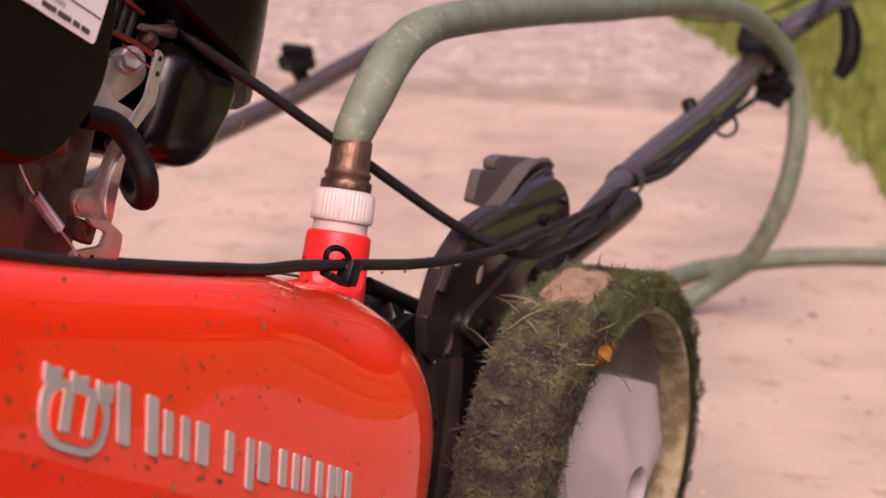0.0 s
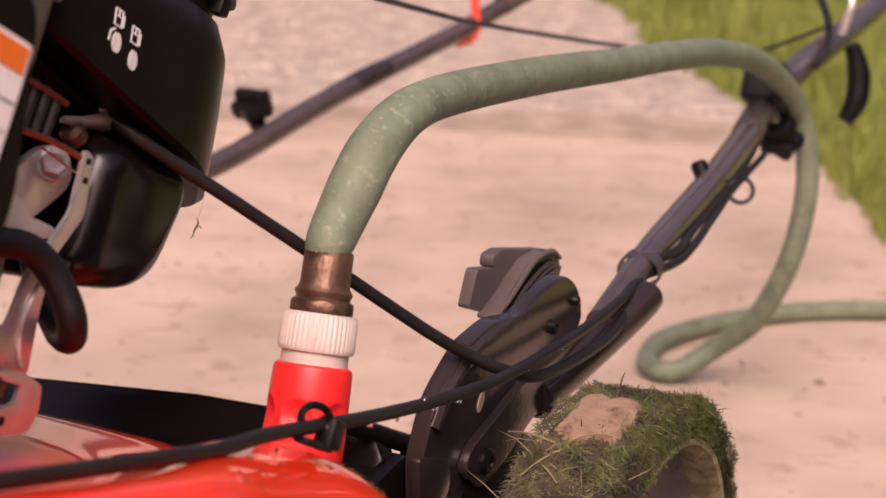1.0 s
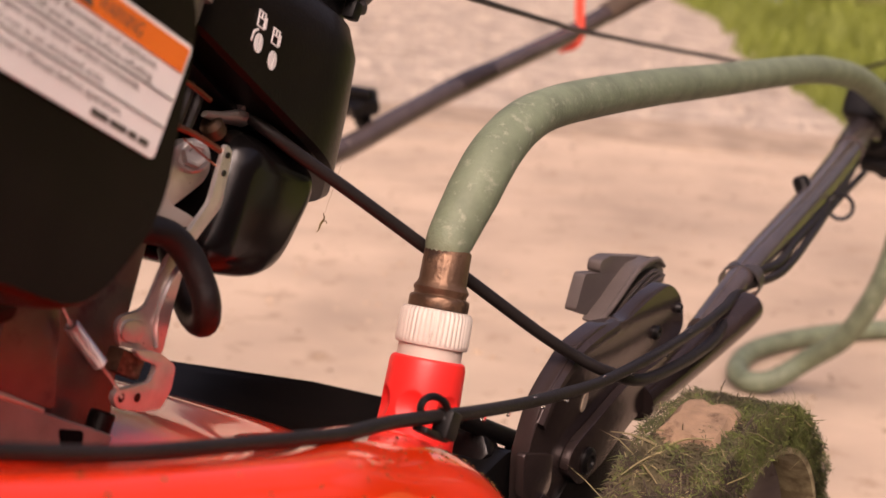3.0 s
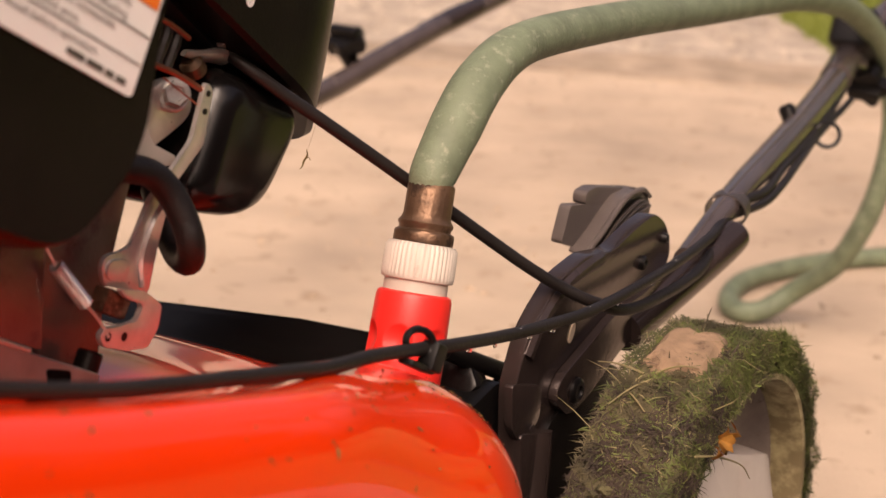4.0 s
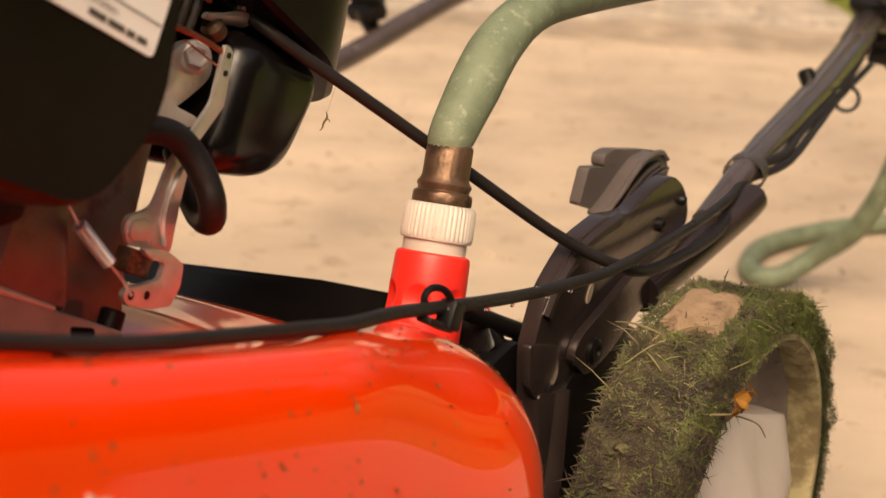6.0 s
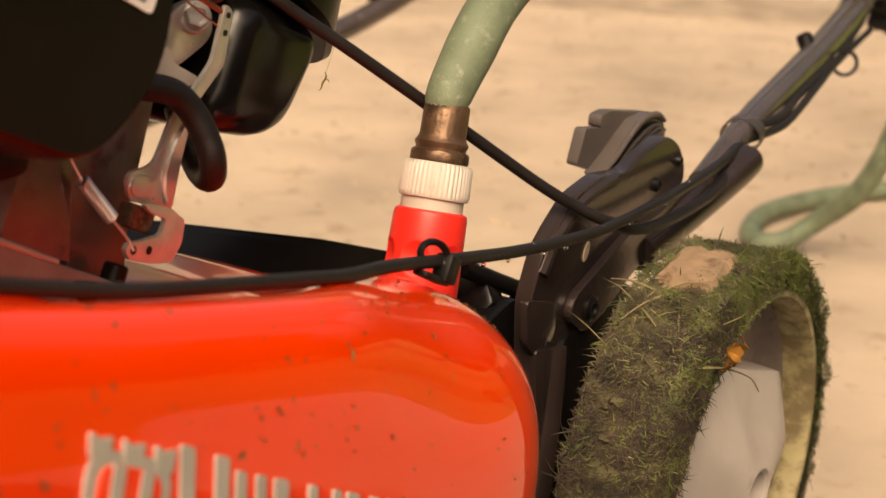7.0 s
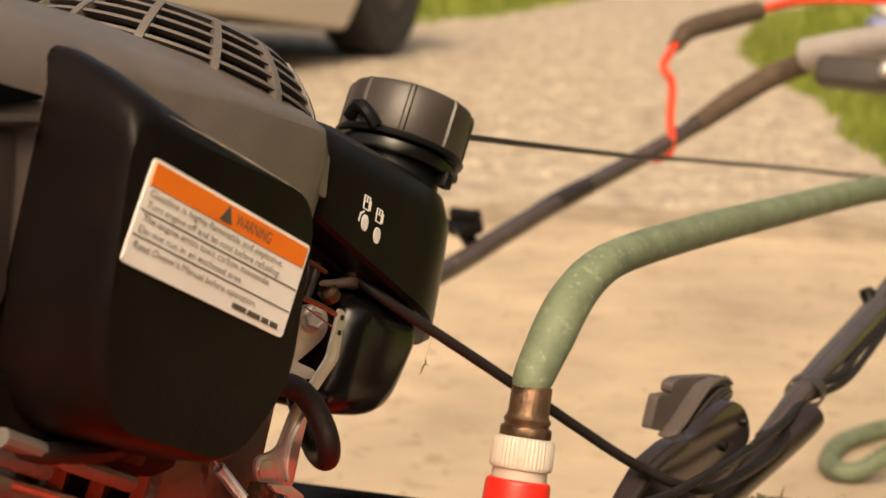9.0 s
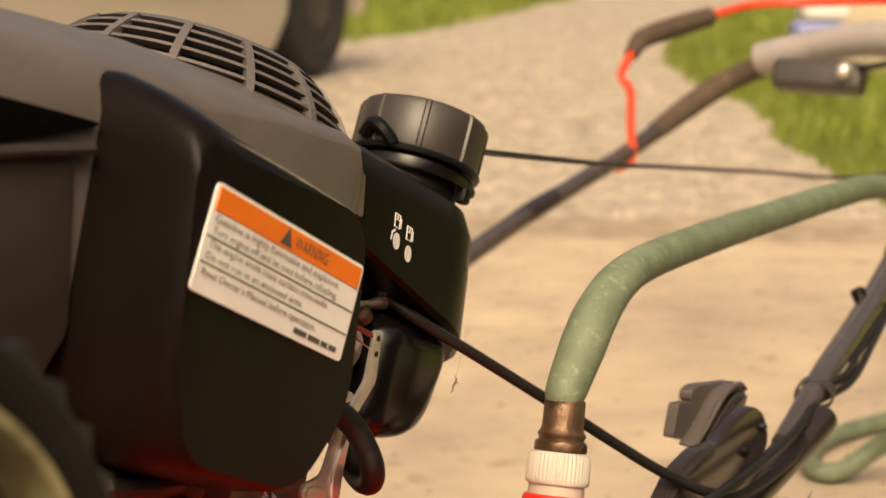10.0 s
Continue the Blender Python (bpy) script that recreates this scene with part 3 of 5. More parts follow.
def printed(text, b0, u0, width, height, name, parent):
    """Small print on the label, set to a width and a letter height."""
    cu = bpy.data.curves.new(name, "FONT")
    cu.body = text
    tmp = bpy.data.objects.new(name, cu)
    scene.collection.objects.link(tmp)
    bpy.context.view_layer.update()
    me = bpy.data.meshes.new_from_object(tmp.evaluated_get(bpy.context.evaluated_depsgraph_get()))
    bpy.data.objects.remove(tmp)
    xs = [v.co.x for v in me.vertices]
    x0, x1 = min(xs), max(xs)
    for v in me.vertices:
        v.co = V(-0.1091, b0 + (v.co.x - x0) / (x1 - x0) * width, u0 + v.co.y * height)
    me.materials.append(M_INK)
    ob = new(name, me)
    ob.parent = parent
    return ob


printed("WARNING", LB + 0.0485, LU + LH - 0.0070, 0.0215, 0.0058, "warning_word", lab)
for text, down, w in (("Gasoline is highly flammable and explosive.", 0.0123, 0.0785), ("Turn engine off and let cool before refueling.", 0.0160, 0.0785), ("The engine emits toxic carbon monoxide.", 0.0205, 0.0745), ("Do not run in an enclosed area.", 0.0244, 0.0590), ("Read Owner's Manual before operation.", 0.0297, 0.0705)):
    printed(text, LB + 0.0028, LU + LH - down, w, 0.0034, "small_print", lab)
b0 = LB + 0.061
for ww in (0.0080, 0.0075, 0.0038, 0.0045):
    label_rect(b0, b0 + ww, LU + 0.0022, LU + 0.0040, -0.1092, "text_bar", M_INK, lab)
    b0 += ww + 0.0015
for down in (0.0174, 0.0258):
    label_rect(LB + 0.001, LB + LW - 0.001, LU + LH - down, LU + LH - down + 0.0003, -0.1092, "rule", M_INK, lab)

# shroud with sloping top
bm = bmesh.new()
RIDGE = [(-0.64, 0.02), (-0.64, 0.110), (-0.60, 0.122), (-0.545, 0.1395), (-0.514, 0.1475), (-0.461, 0.160), (-0.397, 0.171), (-0.350, 0.1785), (-0.334, 0.178), (-0.322, 0.165), (-0.320, 0.05), (-0.36, 0.045), (-0.48, 0.055)]
FRONT = [(-0.63, 0.03), (-0.63, 0.082), (-0.60, 0.094), (-0.545, 0.1135), (-0.514, 0.1235), (-0.461, 0.1460), (-0.397, 0.1620), (-0.352, 0.1705), (-0.346, 0.1690), (-0.3425, 0.160), (-0.3395, 0.055), (-0.36, 0.05), (-0.48, 0.06)]


def shroud_ring(l, k, up=0.0):
    return [(l, f[0] + (r[0] - f[0]) * k, f[1] + (r[1] - f[1]) * k + (up if 1 <= i <= 8 else 0)) for i, (f, r) in enumerate(zip(FRONT, RIDGE))]


rings = [shroud_ring(-0.1515, 0.0), shroud_ring(-0.1535, 0.30), shroud_ring(-0.1575, 0.68), shroud_ring(-0.1620, 0.90), shroud_ring(-0.1670, 1.0, 0.0005), shroud_ring(-0.1750, 1.0, 0.0045), shroud_ring(-0.185, 1.0, 0.0085), shroud_ring(-0.20, 1.0, 0.009), shroud_ring(-0.33, 1.0, 0.009), shroud_ring(-0.40, 1.0, -0.02)]
loft(bm, rings)
shroud = part("engine_shroud", bm, M_SHROUD, mower, "dark plastic engine shroud")
# slot drawn as a near-black slab, its shade put into the colour
bm = bmesh.new()
slab(bm, [(-0.600, 0.078), (-0.5413, 0.1028), (-0.5197, 0.1136), (-0.4995, 0.1243), (-0.4998, 0.1256), (-0.5183, 0.1222), (-0.5479, 0.1165), (-0.600, 0.108)], -0.16, -0.1486, 0.0006)
part("air_slot", bm, M_VOID, shroud, "dark cooling slot")
bm = bmesh.new()
tube(bm, [(-0.1485, -0.600, 0.0745), (-0.1480, -0.5408, 0.1005), (-0.1482, -0.500, 0.1165)], 0.0022, 8, 4)
part("slot_ledge", bm, M_GREYBLK, shroud)
# plate added to make the shroud darker below the slot
bm = bmesh.new()
slab(bm, rounded([(-0.64, 0.02), (-0.64, 0.062), (-0.5408, 0.0985), (-0.505, 0.1120), (-0.485, 0.06), (-0.50, 0.02)], 0.004, 3), -0.156, -0.1495, 0.001)
part("lower_plate", bm, M_GREYBLK, shroud, "dark lower cowl below the slot")
# fan grille on top: ribs over a dark bowl
GC = V(-0.2378, -0.3508, 0.1664)
GT = Matrix.Translation(GC)
GR, GH = 0.0739, 0.0382


def flank(h):
    """Radius of the drum-like grille at a height."""
    return GR * (1 - 0.35 * (max(0.0, h) / GH) ** 2)


bm = bmesh.new()
lathe(bm, [(GR - 0.010, -0.03), (GR - 0.010, 0.0)] + [(flank(h) - 0.009, h) for h in (0.01, 0.02, 0.028, 0.033)] + [(0.03, 0.034), (0.001, 0.034)], GT, 48)
grille = part("fan_bowl", bm, M_BLACK2, mower, "dark fan housing under the grille")
bm = bmesh.new()
lathe(bm, [(GR - 0.004, -0.02), (GR + 0.005, -0.02), (GR + 0.005, -0.001), (GR + 0.001, 0.0012), (GR - 0.004, 0.0)], GT, 64)
part("grille_rim", bm, M_BLACK2, grille)
bm = bmesh.new()
lathe(bm, [(flank(0.035) - 0.004, 0.0335), (flank(0.035), 0.0345), (flank(0.0375) - 0.001, 0.0372), (0.030, 0.0392), (0.002, 0.0400)], GT, 64)
part("grille_crown", bm, M_SLAT, grille, "grey plastic crown of the fan grille")
for k in range(14):
    bm = bmesh.new()
    a = 2 * math.pi * k / 14 + 0.304
    q = Matrix.Rotation(a, 4, "Z")
    for h0, h1 in zip((-0.002, 0.008, 0.016, 0.023, 0.030), (0.008, 0.016, 0.023, 0.030, 0.0355)):
        rs = [GT @ q @ V(flank(h) + d, w, h) for h in (h0, h1) for d in (-0.004, 0.0006) for w in (-0.0017, 0.0017)]
        v = [bm.verts.new(x) for x in rs]
        for fc in ((0, 1, 3, 2), (4, 6, 7, 5), (0, 4, 5, 1), (2, 3, 7, 6), (0, 2, 6, 4), (1, 5, 7, 3)):
            bm.faces.new([v[i] for i in fc])
    part("spoke", bm, M_SLAT, grille)
for h in (0.0045, 0.0100, 0.0155, 0.0210, 0.0262, 0.0310):
    bm = bmesh.new()
    lathe(bm, [(flank(h) - 0.004, h - 0.0007), (flank(h), h - 0.0007), (flank(h + 0.001), h + 0.0007), (flank(h) - 0.004, h + 0.0007)], GT, 72)
    part("slat", bm, M_SLAT, grille)

# fuel tank
bm = bmesh.new()
PLAN = rounded([(-0.166, -0.330), (-0.166, -0.205), (-0.196, -0.155), (-0.37, -0.155), (-0.37, -0.330)], 0.020, 6)


def plan_ring(d, u, tilt=0.0):
    return [(x, y, u + tilt * (y + 0.25)) for x, y in grown(PLAN, d)]


loft(bm, [plan_ring(-0.012, 0.1340, -0.126), plan_ring(-0.001, 0.1342, -0.126), plan_ring(0.0015, 0.1362, -0.12), plan_ring(0.0005, 0.1430, -0.08), plan_ring(-0.002, 0.160, 0.0), plan_ring(-0.005, 0.176, 0.05), plan_ring(-0.011, 0.186, 0.07), plan_ring(-0.024, 0.192, 0.08), plan_ring(-0.06, 0.196, 0.08)])
tank = part("fuel_tank", bm, M_BLACK, mower, "matt black plastic fuel tank")
tank.data.polygons.foreach_set("use_smooth", [True] * len(tank.data.polygons))
# light strip: highlight of the shroud's rounded edge, put in as colour
bm = bmesh.new()
slab(bm, [(-0.3425, 0.1480), (-0.3445, 0.1640), (-0.3320, 0.1665), (-0.3255, 0.1490)], -0.36, -0.1550, 0.002)
part("edge_highlight", bm, M_SLAT, tank, "lighter grey seam strip")
bm = bmesh.new()
loft(bm, [plan_ring(-0.020, 0.1350, -0.126), plan_ring(-0.018, 0.1310, -0.126), plan_ring(-0.022, 0.1290, -0.126), plan_ring(-0.05, 0.1285, -0.126)])
part("tank_flange", bm, M_BLACK2, tank)
CAPM = Matrix.Translation((-0.2235, -0.1885, 0.1905)) @ Matrix.Diagonal((0.95, 0.95, 1.0, 1.0))
bm = bmesh.new()
lathe(bm, [(0.036, -0.012), (0.031, 0.0), (0.0265, 0.006), (0.0255, 0.016), (0.0285, 0.0165), (0.0285, 0.021), (0.027, 0.0215), (0.027, 0.027)], CAPM, 40)
part("filler_neck", bm, M_BLACK2, tank)
bm = bmesh.new()
lathe(bm, [(0.029, 0.0250), (0.0328, 0.0252), (0.0334, 0.0270), (0.0334, 0.0470), (0.0322, 0.0498), (0.0285, 0.0512), (0.002, 0.0516)], CAPM, 240, lambda a, k: 1.034 if (a * 8 / 6.2832 + 0.35) % 1 < 0.085 and 0 < k < 5 else 1.0)
part("fuel_cap", bm, M_GREYBLK, tank, "black fuel cap with raised grip ridges")
bm = bmesh.new()
lathe(bm, [(0.0285, 0.0150), (0.0312, 0.0152), (0.0316, 0.0165), (0.0312, 0.0212), (0.0300, 0.0222), (0.0285, 0.0222)], CAPM, 64)
part("neck_ring", bm, M_GLOSS, tank, "glossy black ring below the cap")
bm = bmesh.new()
tube(bm, [CAPM @ V(0.0335 * math.cos(a), 0.0335 * math.sin(a), 0.0236) for a in [x * 0.35 - 2.6 for x in range(12)]], 0.0020, 8, 3)
tube(bm, [CAPM @ V(0.006, -0.034, 0.0245), CAPM @ V(0.001, -0.039, 0.030), CAPM @ V(-0.006, -0.038, 0.0325), CAPM @ V(-0.012, -0.035, 0.027)], 0.0034, 8, 3)
part("cap_strap", bm, M_BLACK2, tank, "rubber cap tether")
bm = bmesh.new()
box(bm, CAPM @ V(0.030, 0.006, 0.0125), (0.006, 0.007, 0.0085), 0.002, 2)
part("tether_toggle", bm, M_BLACK2, tank)
bm = bmesh.new()
lathe(bm, [(0.0035, -0.003), (0.0035, 0.003), (0.002, 0.004)], CAPM @ Matrix.Translation((0.028, 0.012, 0.016)) @ Matrix.Rotation(1.3, 4, "Y"), 12)
part("stud", bm, M_GREYBLK, tank)
# little printed fuel symbols: framed pump, cap and drop
TANK_BVH = BVHTree.FromPolygons([v.co.copy() for v in tank.data.vertices], [tuple(p.vertices) for p in tank.data.polygons])


def sign(name, outline):
    """A thin print that follows the tank's face."""
    bm = bmesh.new()
    face = []
    for b, u in outline:
        hit = TANK_BVH.ray_cast(V(0.1, b, u), V(-1, 0, 0))
        face.append(hit[0] if hit[0] else V(-0.167, b, u))
    hi = [bm.verts.new(p + V(0.0004, 0, 0)) for p in face]
    lo = [bm.verts.new(p - V(0.0010, 0, 0)) for p in face]
    bm.faces.new(hi)
    for i in range(len(hi)):
        bm.faces.new((hi[i], lo[i], lo[(i + 1) % len(lo)], hi[(i + 1) % len(hi)]))
    part(name, bm, M_ICON, tank, smooth=False)


for k, b0 in enumerate((-0.2830, -0.2715)):
    u0 = 0.1585 - k * 0.0022
    for x0, x1, y0, y1 in ((0.0008, 0.0058, 0.0, 0.0005), (0.0008, 0.0058, 0.0058, 0.0063), (0.0008, 0.0014, 0.0, 0.0063), (0.0052, 0.0058, 0.0, 0.0063), (0.0014, 0.0052, 0.0034, 0.0038), (0.0030, 0.0036, 0.0038, 0.0058), (0.0064, 0.0069, 0.0006, 0.0050), (0.0058, 0.0069, 0.0006, 0.0010)):
        sign("pictogram_line", [(b0 + x0, u0 + y0), (b0 + x1, u0 + y0), (b0 + x1, u0 + y1), (b0 + x0, u0 + y1)])
    for half in (-1, 1):
        sign("pictogram_disc", [(b0 + 0.0042 + half * (0.0003 + 0.0026 * math.sin(a)), u0 - 0.0056 + 0.0036 * math.cos(a)) for a in [x * math.pi / 8 for x in range(9)]])
    if k == 0:
        sign("pictogram_arrow", [(b0 - 0.0012, u0 - 0.0062), (b0 - 0.0004, u0 - 0.0066), (b0 + 0.0002, u0 - 0.0030), (b0 + 0.0024, u0 - 0.0014), (b0 + 0.0022, u0 - 0.0006), (b0 - 0.0006, u0 - 0.0024)])

# carburettor bowl below the tank
bm = bmesh.new()
BOWL = rounded([(-0.258, 0.126), (-0.198, 0.130), (-0.2010, 0.090), (-0.2120, 0.0770), (-0.244, 0.0705), (-0.258, 0.072)], 0.012, 5)
loft(bm, [[(-0.1700, *p) for p in grown(BOWL, -0.0125)], [(-0.1708, *p) for p in grown(BOWL, -0.0085)], [(-0.1735, *p) for p in grown(BOWL, -0.0045)], [(-0.1775, *p) for p in grown(BOWL, -0.0015)], [(-0.182, *p) for p in BOWL], [(-0.25, *p) for p in grown(BOWL, 0.003)], [(-0.30, *p) for p in grown(BOWL, -0.01)]])
bowl = part("carburettor_box", bm, M_GLOSS, mower, "glossy black carburettor housing")
bowl.data.polygons.foreach_set("use_smooth", [True] * len(bowl.data.polygons))
bm = bmesh.new()
box(bm, (-0.198, -0.274, 0.128), (0.020, 0.036, 0.016), 0.003)
tube(bm, [(-0.190, -0.276, 0.1400), (-0.186, -0.256, 0.1385)], 0.0050, 12, 3)
carb = part("carburettor", bm, M_BLACK, mower, "black carburettor body under the tank")
for b0 in (-0.2900, -0.2835, -0.2770):
    bm = bmesh.new()
    tube(bm, [(-0.186, b0, 0.1150), (-0.186, b0 + 0.0005, 0.1260), (-0.187, b0 + 0.001, 0.1330)], [0.0022, 0.0026, 0.0020], 10, 3)
    part("carburettor_stud", bm, M_GREYBLK, carb)
bm = bmesh.new()
lathe(bm, [(0.0035, -0.004), (0.0046, -0.003), (0.0046, 0.002), (0.0030, 0.004)], Matrix.Translation((-0.183, -0.2655, 0.1215)) @ Matrix.Rotation(1.2, 4, "X"), 16)
part("carburettor_screw", bm, M_BRASS, carb, "dull brass screw")
bm = bmesh.new()
lathe(bm, [(0.0045, 0), (0.0045, 0.006), (0.0032, 0.0088), (0.0012, 0.0094)], Matrix.Translation((-0.1830, -0.2560, 0.1376)) @ Matrix.Rotation(-1.4, 4, "X"), 16)
part("carburettor_pin", bm, M_STEEL, mower)
bm = bmesh.new()
tube(bm, [(-0.181, -0.276, 0.1235), (-0.1825, -0.264, 0.1265), (-0.1835, -0.254, 0.1300), (-0.184, -0.246, 0.1316)], [0.0016, 0.0028, 0.0040, 0.0038], 10, 4, flat=0.6)
part("throttle_lever", bm, M_STEEL, mower, "bent steel throttle lever")
bm = bmesh.new()
tube(bm, [(-0.172, -0.3120, 0.1265), (-0.172, -0.3000, 0.1268), (-0.174, -0.2850, 0.1268)], 0.0011, 6, 3)
tube(bm, [(-0.170, -0.3120, 0.1095), (-0.168, -0.2950, 0.1110), (-0.166, -0.2770, 0.1104)], 0.0013, 6, 3)
tube(bm, [(-0.168, -0.300, 0.1075), (-0.166, -0.277, 0.1045)], 0.0004, 6, 3)
part("governor_rod", bm, mat("coppery_wire", (0.30, 0.12, 0.07), 0.4, 0.8), mower, "thin coppery linkage rod")

# bolt and plate
bm = bmesh.new()
slab(bm, rounded([(-0.296, 0.098), (-0.2835, 0.1115), (-0.2720, 0.1140), (-0.2635, 0.1080), (-0.2640, 0.1015), (-0.2740, 0.0905), (-0.2860, 0.0795), (-0.296, 0.082)], 0.005, 4), -0.183, -0.179, 0.0008)
part("carburettor_plate", bm, M_STEEL, mower, "bright zinc plate")
BM = Matrix.Translation((-0.1770, -0.2795, 0.1065)) @ (V(0.75, -0.65, 0.0).to_track_quat("Z", "Y").to_matrix().to_4x4())
bm = bmesh.new()
lathe(bm, [(0.0065, -0.002), (0.0065, 0.0004), (0.0058, 0.0014)], BM, 28)
part("washer", bm, M_STEEL, mower)
bm = bmesh.new()
lathe(bm, [(0.0050, 0.001), (0.0050, 0.0048), (0.0044, 0.0056), (0.0032, 0.0056), (0.0028, 0.0046)], BM, 6)
part("hex_bolt", bm, M_STEEL, mower, "shiny hex-head bolt")
# governor arm
bm = bmesh.new()
slab(bm, rounded([(-0.2800, 0.1138), (-0.2742, 0.1125), (-0.2695, 0.0925), (-0.2795, 0.0735), (-0.2775, 0.053), (-0.2740, 0.0345), (-0.3000, 0.0315), (-0.3050, 0.0375), (-0.3040, 0.0415), (-0.2965, 0.0450), (-0.2925, 0.0480), (-0.2905, 0.066), (-0.2855, 0.0745), (-0.2775, 0.0915)], 0.0025, 3), -0.1665, -0.1645, 0.0005)
arm = part("governor_arm", bm, M_STEEL, mower, "bent zinc-plated governor arm")
for b0, u0 in ((-0.2768, 0.1100), (-0.2755, 0.1035)):
    bm = bmesh.new()
    lathe(bm, [(0.0012, 0), (0.0012, 0.0006)], Matrix.Translation((-0.1646, b0, u0)) @ Matrix.Rotation(1.5708, 4, "Y"), 12)
    part("arm_hole", bm, M_BLACK2, arm)
bm = bmesh.new()
slab(bm, rounded([(-0.3030, 0.0400), (-0.2965, 0.0425), (-0.2915, 0.0425), (-0.2905, 0.0355), (-0.2985, 0.0335), (-0.3025, 0.0350)], 0.0025, 4), -0.1650, -0.1632, 0.0008)
part("arm_boss", bm, M_STEEL, arm, "raised square boss pressed into the arm")
bm = bmesh.new()
tube(bm, [(-0.1640, -0.2815, 0.0690), (-0.1638, -0.2860, 0.0560), (-0.1638, -0.2850, 0.0440), (-0.1640, -0.2800, 0.0360)], 0.0010, 6, 4)
part("arm_crease", bm, M_STEEL, arm)
bm = bmesh.new()
slab(bm, rounded([(-0.2985, 0.0318), (-0.2835, 0.0345), (-0.2722, 0.0322), (-0.2700, 0.0240), (-0.2725, 0.0160), (-0.2830, 0.0128), (-0.2970, 0.0112), (-0.3012, 0.0140), (-0.3000, 0.0172), (-0.2955, 0.0186), (-0.2835, 0.0236), (-0.2828, 0.0300), (-0.2930, 0.0296)], 0.0020, 4), -0.1612, -0.1588, 0.0007)
foot = part("bracket_foot", bm, M_STEEL, mower, "curled zinc bracket with two holes")
for b0, u0 in ((-0.2968, 0.0150), (-0.2880, 0.0170)):
    bm = bmesh.new()
    lathe(bm, [(0.0017, 0), (0.0017, 0.0004)], Matrix.Translation((-0.1591, b0, u0)) @ Matrix.Rotation(1.5708, 4, "Y"), 14)
    part("bracket_hole", bm, M_BLACK2, foot)
bm = bmesh.new()
box(bm, (-0.166, -0.292, 0.027), (0.007, 0.014, 0.009), 0.0015)
part("brass_block", bm, M_BRASS, mower)
# spring
bm = bmesh.new()
helix = []
s0, s1 = V(-0.1640, -0.3290, 0.0318), V(-0.1620, -0.3100, 0.0232)
ax = (s1 - s0).normalized()
e1 = ax.orthogonal().normalized()
e2 = ax.cross(e1)
for k in range(24 * 8 + 1):
    helix.append(s0 + (s1 - s0) * k / 192 + 0.0024 * (math.cos(k * 0.7854) * e1 + math.sin(k * 0.7854) * e2))
tube(bm, helix, 0.00048, 5, smoothen=False)
tube(bm, [s1, V(-0.160, -0.3020, 0.0190), V(-0.1585, -0.2968, 0.0150)], 0.0006, 6, 3)
tube(bm, [s0, V(-0.168, -0.338, 0.041), V(-0.169, -0.345, 0.052)], 0.0005, 6, 3)
part("spring", bm, M_STEEL, mower, "small coil return spring")
# ivory choke link and fuel hose
bm = bmesh.new()
slab(bm, rounded([(-0.3080, 0.0880), (-0.2990, 0.0895), (-0.2930, 0.0850), (-0.2765, 0.0850), (-0.2775, 0.0810), (-0.2930, 0.0770), (-0.2990, 0.0705), (-0.3080, 0.0700)], 0.003, 4), -0.176, -0.169, 0.0015)
part("intake_elbow", bm, M_WHITE, mower, "pale plastic intake lip")
bm = bmesh.new()
tube(bm, [(-0.166, -0.312, 0.071), (-0.162, -0.299, 0.0735), (-0.158, -0.290, 0.0700), (-0.153, -0.2835, 0.0625), (-0.150, -0.2790, 0.0550), (-0.155, -0.2700, 0.0500), (-0.166, -0.2620, 0.0520), (-0.178, -0.2580, 0.0615), (-0.19, -0.256, 0.075)], 0.0052, 14, 6)
part("breather_hose", bm, M_RUBBER, mower, "curved black rubber breather hose")

# crankcase and mounting flange
bm = bmesh.new()
loft(bm, [[(-0.176, *p) for p in ((-0.40, -0.004), (-0.272, -0.002), (-0.284, 0.030), (-0.290, 0.075), (-0.40, 0.075))], [(-0.182, *p) for p in ((-0.41, -0.006), (-0.268, -0.004), (-0.280, 0.030), (-0.286, 0.080), (-0.41, 0.080))], [(-0.34, *p) for p in ((-0.42, -0.006), (-0.262, -0.004), (-0.27, 0.03), (-0.272, 0.080), (-0.42, 0.080))]])
part("crankcase", bm, M_ALU, mower, "cast aluminium engine block")
for b0 in (-0.420, -0.398, -0.374):
    bm = bmesh.new()
    slab(bm, [(b0, 0.0), (b0 + 0.010, 0.0), (b0 + 0.006, 0.07), (b0 + 0.002, 0.07)], -0.185, -0.166, 0.0015)
    part("cooling_fin", bm, M_ALU, mower)
bm = bmesh.new()
loft(bm, [[(-0.1690, *p) for p in rounded([(-0.3540, 0.004), (-0.3160, 0.004), (-0.3330, 0.0400), (-0.3460, 0.0600), (-0.3560, 0.0600)], 0.003, 3)], [(-0.1770, *p) for p in rounded([(-0.3640, 0.002), (-0.3060, 0.002), (-0.3250, 0.0460), (-0.3380, 0.0700), (-0.3640, 0.0700)], 0.003, 3)]])
part("crankcase_web", bm, M_ALU, mower, "raised web cast on the engine block")
bm = bmesh.new()
slab(bm, rounded([(-0.158, -0.50), (-0.158, -0.300), (-0.163, -0.287), (-0.178, -0.278), (-0.36, -0.270), (-0.36, -0.50)], 0.010, 5), -0.0110, 0.0022, 0.0016, 3, axis="u")
flange = part("mounting_flange", bm, M_CAST, mower, "machined aluminium engine base flange")
# notch not cut: a near-black slab paints its shade
bm = bmesh.new()
slab(bm, rounded([(-0.325, -0.0015), (-0.312, 0.0005), (-0.309, -0.0075), (-0.319, -0.0085)], 0.002, 3), -0.1585, -0.1574, 0.0003)
